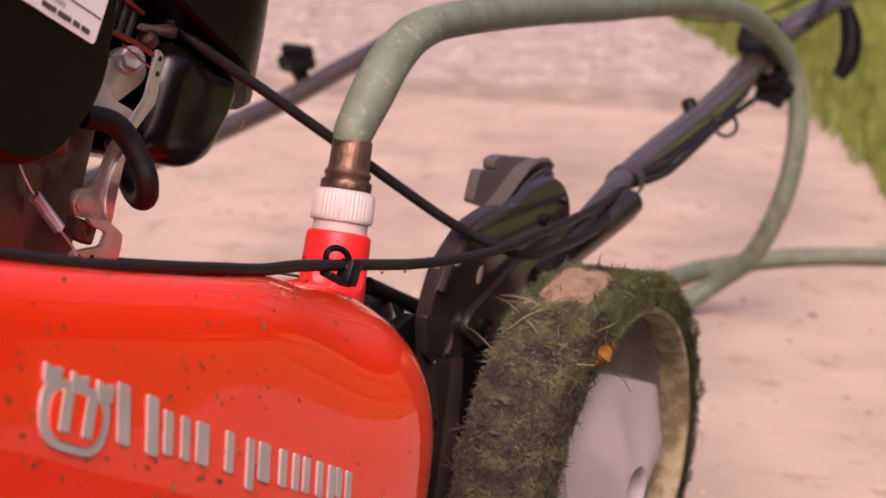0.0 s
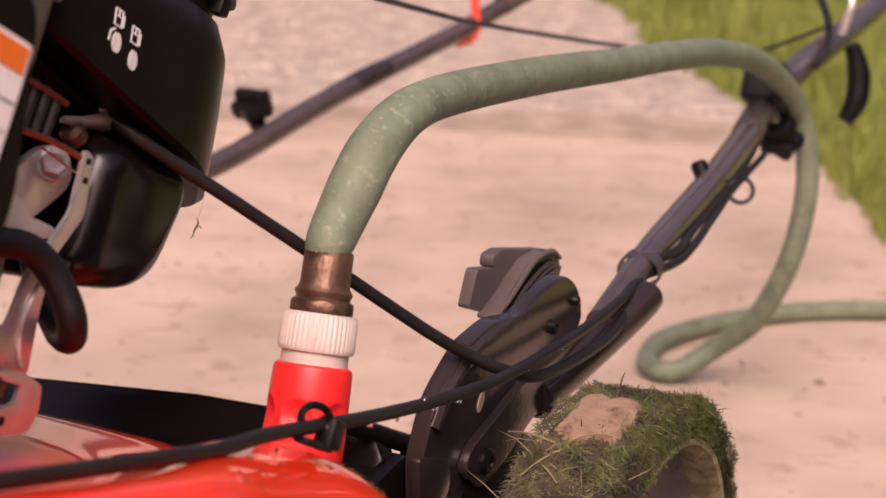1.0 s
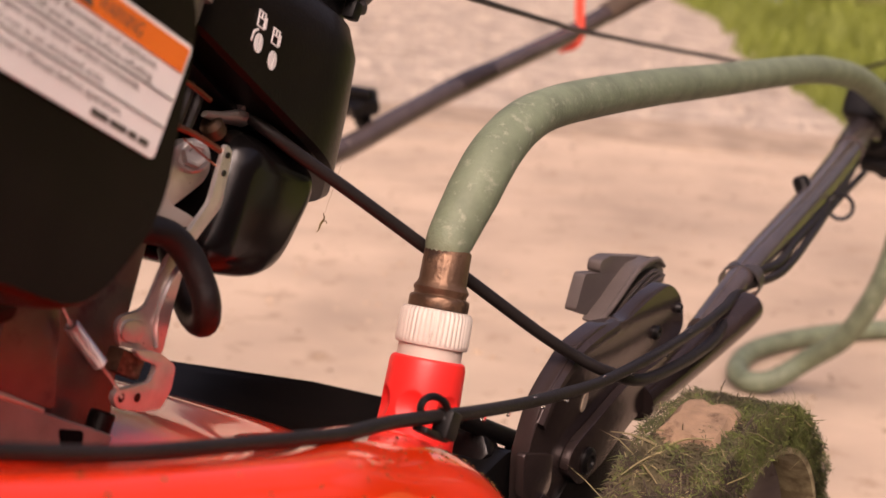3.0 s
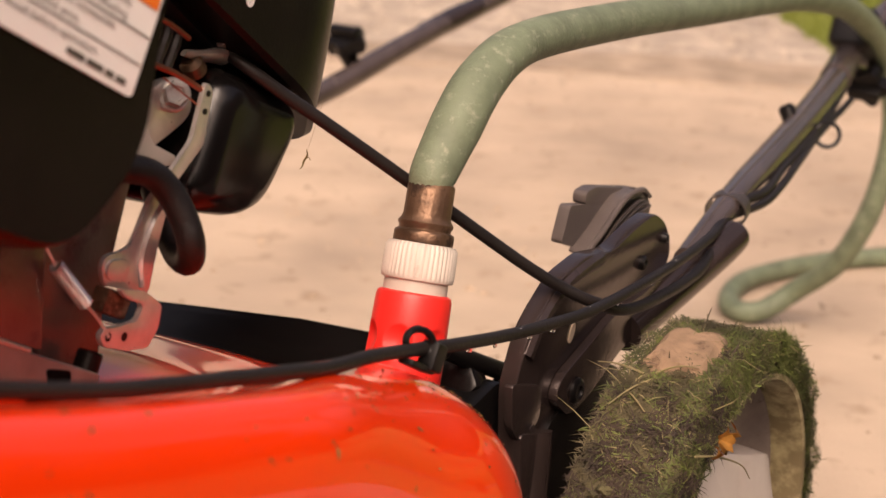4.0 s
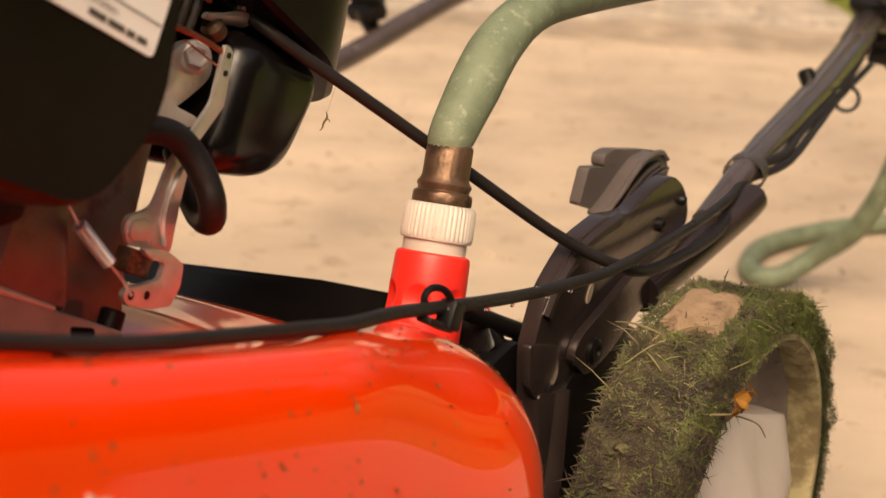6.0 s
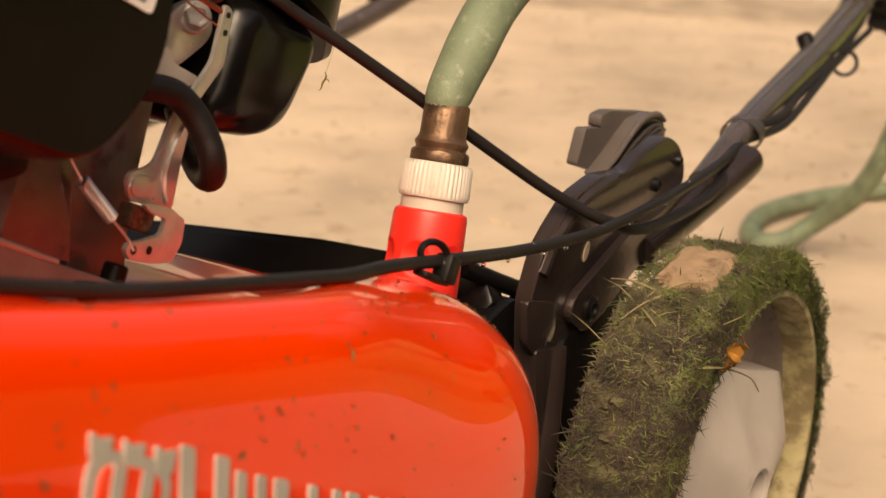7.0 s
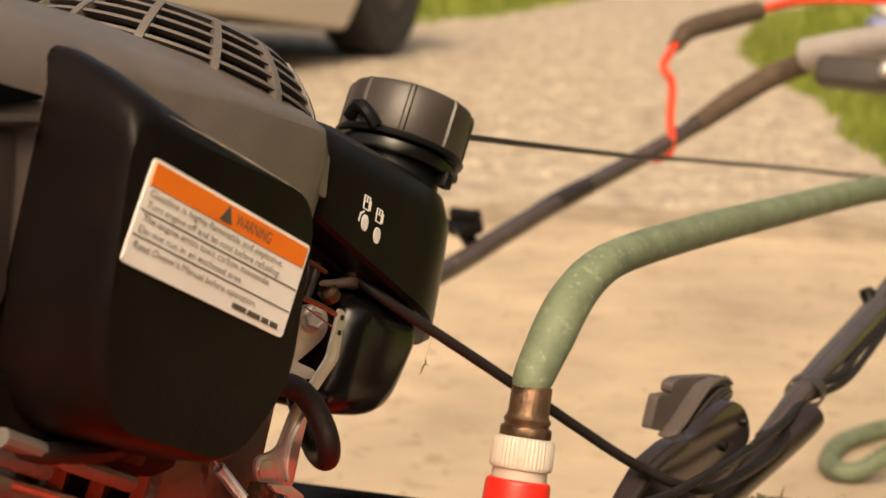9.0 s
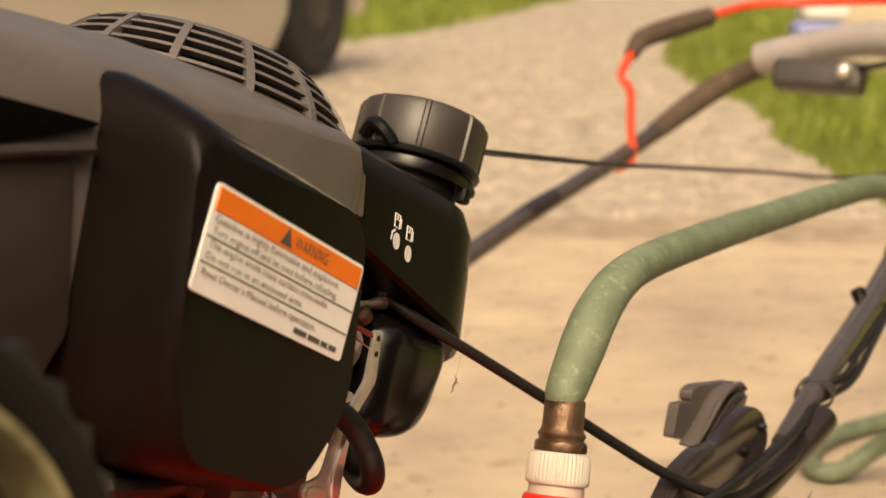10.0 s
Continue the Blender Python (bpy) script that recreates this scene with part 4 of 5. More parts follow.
part("flange_notch", bm, M_VOID, flange, "dark cast notch")
bm = bmesh.new()
tube(bm, [(-0.158, -0.498, 0.0030), (-0.158, -0.400, 0.0030), (-0.1585, -0.335, 0.0026)], [0.0020, 0.0018, 0.0008], 8, 4)
part("flange_bead", bm, M_STEEL, flange, "worn bright edge of the flange")
for q in ((-0.166, -0.2940), (-0.166, -0.43)):
    bm = bmesh.new()
    lathe(bm, [(0.0046, 0.002), (0.0046, 0.0082), (0.0040, 0.0090), (0.0024, 0.0090), (0.0024, 0.006)], Matrix.Translation((*q, 0)), 20)
    part("flange_bolt", bm, M_BLACK, flange, "black socket-head bolt")
bm = bmesh.new()
box(bm, (-0.24, -0.40, -0.03), (0.16, 0.16, 0.05), 0.01)
part("engine_plinth", bm, M_ORANGE, mower)
bm = bmesh.new()
box(bm, (-0.185, -0.485, 0.045), (0.040, 0.030, 0.022), 0.006, 3)
part("exhaust_shield", bm, M_ALU, mower, "dull steel exhaust shield")
bm = bmesh.new()
box(bm, (-0.152, -0.480, 0.024), (0.008, 0.012, 0.008), 0.003, 3)
part("deck_lug", bm, M_ORANGE, mower, "small orange painted lug")
bm = bmesh.new()
box(bm, (-0.155, -0.455, 0.012), (0.020, 0.030, 0.010), 0.003)
box(bm, (-0.150, -0.485, 0.000), (0.020, 0.045, 0.010), 0.003)
box(bm, (-0.165, -0.52, 0.020), (0.03, 0.02, 0.02), 0.004)
part("muffler_bracket", bm, M_ALU, mower, "pressed steel exhaust bracket")
bm = bmesh.new()
tube(bm, [(-0.15, -0.40, 0.028), (-0.145, -0.43, 0.020), (-0.15, -0.47, 0.012), (-0.16, -0.53, 0.010)], 0.004, 10, 5)
box(bm, (-0.15, -0.405, 0.027), (0.012, 0.016, 0.012), 0.003)
part("ignition_lead", bm, M_RUBBER, mower)

# black block added where the engine side has unclear dark shapes
bm = bmesh.new()
slab(bm, rounded([(-0.480, 0.010), (-0.385, 0.019), (-0.372, 0.026), (-0.376, 0.035), (-0.480, 0.036)], 0.004, 3), -0.166, -0.150, 0.003)
part("dark_block", bm, M_BLACK, mower, "black guard over the muffler")
bm = bmesh.new()
tube(bm, [(-0.146, -0.470, 0.0165), (-0.147, -0.430, 0.0155), (-0.150, -0.395, 0.0150)], 0.0035, 10, 4)
part("block_stay", bm, M_CAST, mower, "pinkish-grey metal stay below the guard")

# ---- wheels
LATERAL = Matrix.Rotation(radians(90), 4, "Y")  # z of a lathe along the side axis


def wheel(name, centre, R, wide, label, lumps):
    w = thing(name, Matrix.Translation(centre), "", "")
    w.parent = mower
    del_keys = [k for k in w.keys()]
    for k in del_keys:
        del w[k]
    w["label"] = label
    r = R
    bm = bmesh.new()
    s = r / 0.1065
    prof = [(r * 0.80, -wide), (r * 0.90, -wide - 0.002), (r * 0.965, -wide + 0.002), (r * 0.995, -wide + 0.008), (r, -wide * 0.75), (r * 1.003, -wide * 0.5), (r * 0.995, -wide * 0.3), (0.1080 * s, -0.0135), (0.1080 * s, -0.0085), (0.1050 * s, -0.0058), (0.1010 * s, -0.0060), (0.0955 * s, -0.0066), (0.0915 * s, -0.0095), (0.0900 * s, -0.0420)]
    lathe(bm, prof, LATERAL, 120, (lambda a, k: 1 + (0.012 * math.sin(a * 41 + k) + 0.03 * noise.noise(V(9 * math.cos(a), 9 * math.sin(a), k * 0.8))) * (1 if 2 < k < 9 else 0.25) + (0.075 * math.exp(-((a - 0.4516) / 0.35) ** 2) if 1 < k < 10 else 0)) if lumps else (lambda a, k: 1.035 if (a * 40 / 6.2832) % 1 < 0.5 and 2 < k < 9 else 1.0))
    part("tyre", bm, M_MUD if lumps else M_RUBBER, w, "tyre caked with mud and cut grass" if lumps else "black lugged tyre")
    bm = bmesh.new()
    lathe(bm, [(0.070 * s, -wide), (0.086 * s, -wide), (0.0895 * s, -0.020), (0.0930 * s, -0.0080), (0.0922 * s, -0.0042), (0.0896 * s, -0.0046), (0.0884 * s, -0.0090), (0.0880 * s, -0.0300), (0.0700 * s, -0.0345)], LATERAL, 72)
    part("rim", bm, M_RIM, w, "cream plastic wheel rim, stained yellow-green")
    bm = bmesh.new()
    lathe(bm, [(0.0883 * s, -0.040), (0.0874 * s, -0.0200), (0.0840 * s, -0.0250), (0.0770 * s, -0.0295), (0.060 * s, -0.0310), (0.002, -0.0310)], LATERAL, 48)
    part("recess", bm, M_RECESS if lumps else M_RIMD, w, "grimy grey recess of the wheel" if lumps else "")
    # raised three-lobed cover with a boss and a hollow round the axle
    bm = bmesh.new()
    ends = [(radians(98 + 120 * k + da), rr * s, hh) for k in range(3) for da, rr, hh in ((-60, 0.0800, -0.0175), (-50, 0.0795, -0.0172), (-43, 0.0710, -0.0140), (-30, 0.0605, -0.0115), (-15, 0.0540, -0.0105), (0, 0.0520, -0.0105), (15, 0.0540, -0.0105), (30, 0.0605, -0.0115), (43, 0.0710, -0.0140), (50, 0.0795, -0.0172))]

    def hub_ring(scale, lift):
        return [(lift(a, hh), rr * scale * math.cos(a), rr * scale * math.sin(a)) for a, rr, hh in ends]

    def round_ring(q, l):
        return [(l, q * s * math.cos(a), q * s * math.sin(a) - 0.004 * s) for a, _, _ in ends]

    loft(bm, [hub_ring(1.03, lambda a, hh: -0.0315), hub_ring(1.01, lambda a, hh: hh - 0.0020), hub_ring(0.97, lambda a, hh: hh), hub_ring(0.58, lambda a, hh: -0.0060 - 0.0034 * math.cos(3 * (a - radians(98)))), round_ring(0.0165, 0.0022), round_ring(0.0140, 0.0026), round_ring(0.0122, 0.0010), round_ring(0.0112, -0.0120)])
    part("hub", bm, M_RIMW if lumps else M_RIMD, w, "pale white plastic hub with hollow pockets" if lumps else "grimy black hub")
    bm = bmesh.new()
    lathe(bm, [(r * 0.095, -0.018), (r * 0.095, -0.0115), (r * 0.08, -0.010), (r * 0.05, -0.010), (r * 0.04, -0.012)], LATERAL, 24)
    part("axle_cap", bm, M_GREYBLK, w)
    return w


rear = wheel("rear_wheel", (-0.004, 0, 0), 0.1065, 0.052, "rear wheel caked in mud and grass", True)
front = wheel("front_wheel", (-0.012, -0.668, -0.056), 0.088, 0.045, "front wheel with a lugged black tyre on a yellowed rim", False)

# clippings stuck to the rear tyre
vs, fs, mi = [], [], []
for k in range(70000):
    a = rng.uniform(-0.5, 3.4) if k % 12 else rng.uniform(0, 6.28)
    edge = rng.random()
    if edge < 0.68:
        l = -0.053 + 0.046 * rng.random()
        r = float(np.interp(l, [-0.058, -0.05, -0.02, -0.0125, -0.0070], [0.1025, 0.1062, 0.1065, 0.1082, 0.1082]))
        out = float(np.interp(l, [-0.02, -0.011, -0.007], [0.0, 0.7, 1.6]))
    else:
        q = rng.random() ** 1.25
        r = 0.1095 - (0.0168 + 0.0012 * math.exp(-((a - 1.05) / 0.45) ** 2)) * q
        l = float(np.interp(r, [0.085, 0.0915, 0.0955, 0.101, 0.105, 0.1085], [-0.0040, -0.0050, -0.0066, -0.0058, -0.0056, -0.0080])) + 0.0006
        out = 3.0
    lump = 1 + 0.02 * noise.noise(V(7 * math.cos(a), 7 * math.sin(a), l * 60))
    green = 1.3 * noise.noise(V(l * 70 + 3, 8 * math.cos(a), 8 * math.sin(a)))
    p = V(l - 0.004, -math.cos(a) * r * lump, math.sin(a) * r * lump)
    nrm = V(out, -math.cos(a), math.sin(a)).normalized()
    t1 = V(rng.gauss(0, 1), rng.gauss(0, 1), rng.gauss(0, 1))
    t1 = (t1 - nrm * t1.dot(nrm) * rng.uniform(0.72, 1.0)).normalized()
    w1 = t1.cross(nrm).normalized() * rng.uniform(0.00010, 0.00030)
    ln = rng.uniform(0.0012, 0.0050) * (2.4 if rng.random() < 0.07 else 6.0 if rng.random() < 0.0016 else 1)
    clump = max(0.0, noise.noise(V(11 * math.cos(a) + 5, 11 * math.sin(a), l * 110)))
    p = p + nrm * (rng.uniform(-0.0012, 0.0014) + 0.0045 * clump)
    o = len(vs)
    mid = p + t1 * ln * 0.5 + nrm * ln * 0.12
    vs += [tuple(p - w1), tuple(p + w1), tuple(mid + w1), tuple(mid - w1), tuple(p + t1 * ln)]
    fs += [(o, o + 1, o + 2, o + 3), (o + 3, o + 2, o + 4)]
    m = 2 if (rng.random() < 0.034 or ln > 0.014) and a > 0.25 else (0 if green + rng.uniform(-0.45, 0.45) > 0.12 or (l > -0.02 and rng.random() < 0.55) else 1)
    # mostly the darkest clippings low on the tread
    if m != 2 and a < 0.46 + 0.9 * green and rng.random() < 0.76:
        m = 3
    mi += [m, m]
me = bpy.data.meshes.new("grass_clippings")
me.from_pydata(vs, [], fs)
for m in M_CLIP:
    me.materials.append(m)
me.polygons.foreach_set("material_index", mi)
clip = new("grass_clippings", me)
clip.matrix_world = AXES
tagged(clip, "damp grass clippings stuck to the rear tyre", "grass clippings", kind="stuff")


def mud_chip(name, a0, a1, l0, l1, material, label, lift=0.0025):
    """A flat cake of dried mud on the tread."""
    bm = bmesh.new()
    n, m = 9, 7
    grid = []
    for i in range(n + 1):
        row = []
        for j in range(m + 1):
            a, l = a0 + (a1 - a0) * i / n, l0 + (l1 - l0) * j / m
            e = 1 if 0 < i < n and 0 < j < m else 0
            a += rng.uniform(-0.02, 0.02)
            l += rng.uniform(-0.0012, 0.0012)
            r = 0.1075 + (lift if e else -0.0015) + rng.uniform(0, 0.0008)
            row.append(bm.verts.new((l, -math.cos(a) * r, math.sin(a) * r)))
        grid.append(row)
    for i in range(n):
        for j in range(m):
            bm.faces.new((grid[i][j], grid[i + 1][j], grid[i + 1][j + 1], grid[i][j + 1]))
    ob = part(name, bm, material)
    ob.matrix_world = AXES
    return tagged(ob, label, "mud")


mud_rng = random.Random(9)
for k in range(9):
    a, l, q = mud_rng.uniform(-0.1, 0.7), mud_rng.uniform(-0.048, -0.014), mud_rng.uniform(0.0018, 0.0040)
    bm = bmesh.new()
    bmesh.ops.create_icosphere(bm, subdivisions=2, radius=q, matrix=Matrix.Translation((l, -math.cos(a) * 0.1078, math.sin(a) * 0.1078)) @ Matrix.Rotation(a, 4, "X") @ Matrix.Diagonal((1.3, 1.0, 0.6, 1)))
    for v in bm.verts:
        v.co += V(*[mud_rng.uniform(-0.25, 0.25) * q for _ in range(3)])
    ob = part("mud_crumb", bm, M_MUD)
    ob.matrix_world = AXES
    tagged(ob, "rough crumb of dark mud and grass on the rear tyre", "mud", "mud crumbs on the tyre")
mud_chip("mud_cake", 0.74, 1.10, -0.050, -0.021, M_SOIL, "cracked cake of dried brown mud on the rear tyre")
# dead leaf
bm = bmesh.new()
lr = random.Random(3)
for k in range(7):
    c = V(0.0045 + 0.0012 * lr.random() * k, -0.1165 + 0.0024 * (k % 3) + lr.uniform(-0.001, 0.001), 0.0425 + 0.0016 * k)
    curl = lr.uniform(0.0012, 0.0030)
    ring = [bm.verts.new(c + V(curl * math.cos(2 * x * 0.8976 + k), 0.0044 * math.cos(x * 0.8976 + k) * lr.uniform(0.5, 1.2), 0.0036 * math.sin(x * 0.8976 + k) * lr.uniform(0.5, 1.2))) for x in range(7)]
    mid = bm.verts.new(c + V(0.0016, 0, 0))
    for x in range(7):
        bm.faces.new((ring[x], ring[(x + 1) % 7], mid))
bmesh.ops.solidify(bm, geom=bm.faces[:], thickness=0.0004)
leaf = part("dry_leaf", bm, M_LEAF)
leaf.matrix_world = AXES
tagged(leaf, "curled orange-brown dry leaf on the tyre", "leaf")
bm = bmesh.new()
tube(bm, [(0.000, -0.128, 0.038), (0.004, -0.1109, 0.0413), (0.004, -0.0777, 0.0427), (0.003, -0.0570, 0.0395)], [0.0005, 0.0004, 0.0002], 6, 5)
straw = part("straw", bm, M_CLIP[2])
straw.matrix_world = AXES
tagged(straw, "pale dry grass stalk across the wheel", "grass stalk")

# fresh stalks caught at the edge of the mud cake
for a0, l0, da, dl, hh in ((0.70, -0.046, -0.02, -0.020, 0.007), (0.69, -0.040, -0.20, -0.012, 0.006), (0.72, -0.041, 0.05, 0.017, 0.009), (0.60, -0.050, -0.10, 0.014, 0.005)):
    bm = bmesh.new()
    tube(bm, [(l0 + dl * k, -math.cos(a0 + da * k) * (0.1075 + hh * k * (1.4 - k)), math.sin(a0 + da * k) * (0.1075 + hh * k * (1.4 - k))) for k in (0, 0.33, 0.67, 1.0)], [0.0006, 0.0005, 0.0004, 0.0002], 5, 4)
    ob = part("straw", bm, M_CLIP[2])
    ob.matrix_world = AXES
    tagged(ob, "pale cut grass stalk on the muddy tyre", "grass stalk", "cut stalks on the tyre")

# ---- handle bracket
bm = bmesh.new()
PLATE = rounded([(-0.060, -0.10), (-0.010, -0.10), (-0.020, 0.010), (-0.050, 0.048), (-0.052, 0.060), (-0.0096, 0.1015), (0.0035, 0.1100), (0.0357, 0.1390), (0.0300, 0.1480), (0.0160, 0.1548), (-0.0011, 0.1545), (-0.0200, 0.1420), (-0.0400, 0.1255), (-0.0671, 0.1164), (-0.0888, 0.1012), (-0.1002, 0.0825), (-0.1052, 0.0713), (-0.1045, 0.0480), (-0.075, 0.006)], 0.006, 3)
slab(bm, PLATE, -0.1000, -0.0915, 0.003, 3)
bracket = part("handle_bracket", bm, M_BRACKET, mower, "curved brown-grey steel handle bracket")
bm = bmesh.new()
tube(bm, [(-0.093, -0.101, 0.062), (-0.093, -0.097, 0.078), (-0.093, -0.084, 0.097), (-0.093, -0.066, 0.1105), (-0.094, -0.050, 0.119)], 0.0042, 10, 5)
part("bracket_lip", bm, M_BRACKET, bracket, "rolled edge of the bracket")
bm = bmesh.new()
slab(bm, rounded([(-0.0690, 0.0490), (-0.0685, 0.0600), (-0.0250, 0.1005), (0.0015, 0.1155), (0.0449, 0.1461), (0.0764, 0.1508), (0.0503, 0.1235), (-0.0077, 0.0852), (-0.0309, 0.0589), (-0.0480, 0.0455)], 0.007, 4), -0.0915, -0.0870, 0.002, 3)
part("link_plate", bm, M_BRACKET, bracket)
for b0, u0, l0, r in ((-0.0492, 0.0577, -0.0868, 0.0062), (-0.0017, 0.1292, -0.0912, 0.0036), (0.018, 0.147, -0.0912, 0.0026), (-0.1156, -0.0035, -0.070, 0.004)):
    bm = bmesh.new()
    lathe(bm, [(r, -0.004), (r, 0.001), (r * 0.75, 0.0022), (r * 0.5, 0.0022), (r * 0.45, 0.0008)], Matrix.Translation((l0, b0, u0)) @ LATERAL, 20)
    part("bolt", bm, M_BLACK2, bracket)
bm = bmesh.new()
slab(bm, [(-0.0618 + 0.0024 * math.cos(a), 0.0815 + 0.0048 * math.sin(a)) for a in [x * 0.5236 for x in range(12)]], -0.0920, -0.0909)
part("slot", bm, M_CONC, bracket, "oval slot showing pale ground behind")
bm = bmesh.new()
slab(bm, rounded([(-0.1129, 0.0482), (-0.0809, 0.0540), (-0.0738, 0.0398), (-0.0835, 0.0255), (-0.1001, 0.0305)], 0.004, 3), -0.0935, -0.0895, 0.0012)
slab(bm, rounded([(-0.092, 0.030), (-0.060, 0.036), (-0.020, -0.06), (-0.020, -0.11), (-0.075, -0.11), (-0.069, 0.0)], 0.005, 3), -0.0935, -0.0885, 0.0016)
part("bracket_strap", bm, M_BRACKET, bracket)
bm = bmesh.new()
tube(bm, [(-0.089, -0.070, 0.035), (-0.088, -0.060, 0.012), (-0.087, -0.052, -0.012), (-0.087, -0.045, -0.035), (-0.087, -0.040, -0.09)], 0.0055, 12, 4, flat=0.6)
part("bracket_fold", bm, M_BRACKET, bracket)

# added black slab: paints the shade in the gap between bracket and tyre
bm = bmesh.new()
slab(bm, rounded([(-0.068, 0.020), (-0.062, 0.042), (-0.040, 0.058), (-0.005, 0.080), (0.06, 0.06), (0.10, -0.02), (0.08, -0.085), (-0.068, -0.085)], 0.010, 4), -0.102, -0.0890, 0.004)
part("gap_shade", bm, M_GLOSS, mower, "black plastic gear housing inside the rear wheel")
bm = bmesh.new()
slab(bm, rounded([(-0.125, 0.030), (-0.10, 0.050), (-0.07, 0.045), (-0.06, -0.11), (-0.12, -0.11)], 0.006, 3), -0.125, -0.101, 0.004)
part("rear_skirt", bm, M_BLACK2, mower, "black plastic skirt at the deck's rear corner")

# clamp lever on the bracket: grip block, ridge above it, arched body with a ribbed hollow
bm = bmesh.new()
slab(bm, rounded([(-0.0335, 0.1248), (-0.0350, 0.1432), (0.0140, 0.1580), (0.0045, 0.1300)], 0.0025, 4), -0.1265, -0.1205, 0.0018, 3)
lever = part("clamp_lever", bm, M_LEVER, mower, "dark grey plastic quick-clamp lever")
bm = bmesh.new()
slab(bm, rounded([(-0.0190, 0.1480), (-0.0215, 0.1535), (-0.0120, 0.1590), (0.0420, 0.1742), (0.0300, 0.1620)], 0.003, 4), -0.1275, -0.1205, 0.002, 3)
part("clamp_ridge", bm, M_LEVER, lever)
ARCH = [(-0.0225, 0.1235), (-0.0110, 0.1365), (-0.0020, 0.1490), (0.0080, 0.1610), (0.0250, 0.1700), (0.0380, 0.1700), (0.0470, 0.1640)]
bm = bmesh.new()
slab(bm, rounded(ARCH + [(0.0400, 0.1590), (0.0126, 0.1410), (-0.0085, 0.1250)], 0.004, 4), -0.1215, -0.1125, 0.001, 2)
body = part("clamp_body", bm, M_LEVER, lever, "arched grey body of the lever")
bm = bmesh.new()
slab(bm, rounded([(-0.0130, 0.1290), (-0.0050, 0.1400), (0.0040, 0.1510), (0.0140, 0.1610), (0.0270, 0.1670), (0.0375, 0.1655), (0.0350, 0.1590), (0.0126, 0.1435), (-0.0060, 0.1290)], 0.003, 3), -0.1130, -0.1119)
part("clamp_hollow", bm, M_BLACK2, body, "ribbed black hollow of the lever")
bm = bmesh.new()
tube(bm, [(-0.1118, *p) for p in ARCH[:6]], [0.0012, 0.0015, 0.0016, 0.0016, 0.0015, 0.0010], 10, 5)
part("clamp_rim", bm, M_LEVER, lever, "arched grey rim")
for k in range(3):
    bm = bmesh.new()
    tube(bm, [(-0.1108, -0.0095 + k * 0.0080, 0.1290 + k * 0.0048), (-0.1100, 0.0020 + k * 0.0080, 0.1470 + k * 0.0030), (-0.1104, 0.0200 + k * 0.0065, 0.1620 + k * 0.0006), (-0.1110, 0.0330 + k * 0.003, 0.1655)], 0.0010, 6, 4)
    part("clamp_rib", bm, M_GREYBLK, lever)

# ---- handle: two side tubes, cross bar, knobs
NEAR = [(-0.0880, 0.050, 0.1440), (-0.0935, 0.100, 0.1825), (-0.1005, 0.141, 0.2066), (-0.114, 0.22, 0.248), (-0.135, 0.3316, 0.304), (-0.160, 0.46, 0.372), (-0.1850, 0.5733, 0.4340), (-0.190, 0.66, 0.495), (-0.1925, 0.753, 0.5534), (-0.1969, 0.93, 0.668)]
bm = bmesh.new()
tube(bm, [(-0.092, 0.000, 0.095), (-0.087, 0.0445, 0.130), (-0.0815, 0.078, 0.159), (-0.0800, 0.089, 0.1690), (-0.0795, 0.0935, 0.1735)], [0.0105, 0.0100, 0.0094, 0.0086, 0.0032], 18, 6)
part("lower_bar", bm, M_BRACKET, mower, "brown-grey steel bar with a rounded end")
bm = bmesh.new()
tube(bm, NEAR[:7], [0.0070, 0.0074, 0.0082, 0.0088, 0.0095, 0.0106, 0.0113], 20, 6)
handle = part("lower_tube", bm, M_TUBE, mower, "grey painted steel handle tube with scuffs")
bm = bmesh.new()
tube(bm, NEAR[5:], 0.0118, 18, 6)
part("upper_tube", bm, M_TUBE, mower)
FAR = [(-0.600, 0.10, 0.06), (-0.596, 0.30, 0.178), (-0.590, 0.462, 0.288), (-0.584, 0.551, 0.360), (-0.586, 0.643, 0.427)]
bm = bmesh.new()
tube(bm, FAR, 0.0100, 18, 6)
part("lower_tube", bm, M_TUBE, mower, "grey painted steel handle tube")
bm = bmesh.new()
tube(bm, [(-0.586, 0.640, 0.424), (-0.586, 0.735, 0.490), (-0.586, 0.821, 0.550), (-0.580, 0.885, 0.604), (-0.570, 0.930, 0.650), (-0.545, 0.966, 0.698), (-0.501, 0.962, 0.719), (-0.446, 0.935, 0.727), (-0.344, 0.908, 0.729), (-0.26, 0.91, 0.71), (-0.205, 0.93, 0.672)], 0.0098, 18, 6)
part("cross_bar", bm, M_TUBE, mower, "bent grey steel cross bar")
bm = bmesh.new()
tube(bm, [(-0.581, 0.880, 0.600), (-0.570, 0.931, 0.651), (-0.545, 0.967, 0.699), (-0.505, 0.963, 0.719)], [0.0110, 0.0135, 0.0140, 0.0135], 16, 5)
part("foam_grip", bm, M_FOAM, mower, "brown-black foam grip")
bm = bmesh.new()
tube(bm, [(-0.50, 0.945, 0.722), (-0.43, 0.925, 0.733), (-0.36, 0.900, 0.737), (-0.30, 0.885, 0.735)], 0.019, 16, 5)
part("control_housing", bm, mat("light_grey_plastic", (0.33, 0.30, 0.29), 0.5, var=0.1), mower, "light grey plastic control housing")
bm = bmesh.new()
box(bm, (-0.405, 0.888, 0.683), (0.105, 0.03, 0.034), 0.010, 3)
part("control_box", bm, M_GREYBLK, mower, "dark plastic drive control box")
bm = bmesh.new()
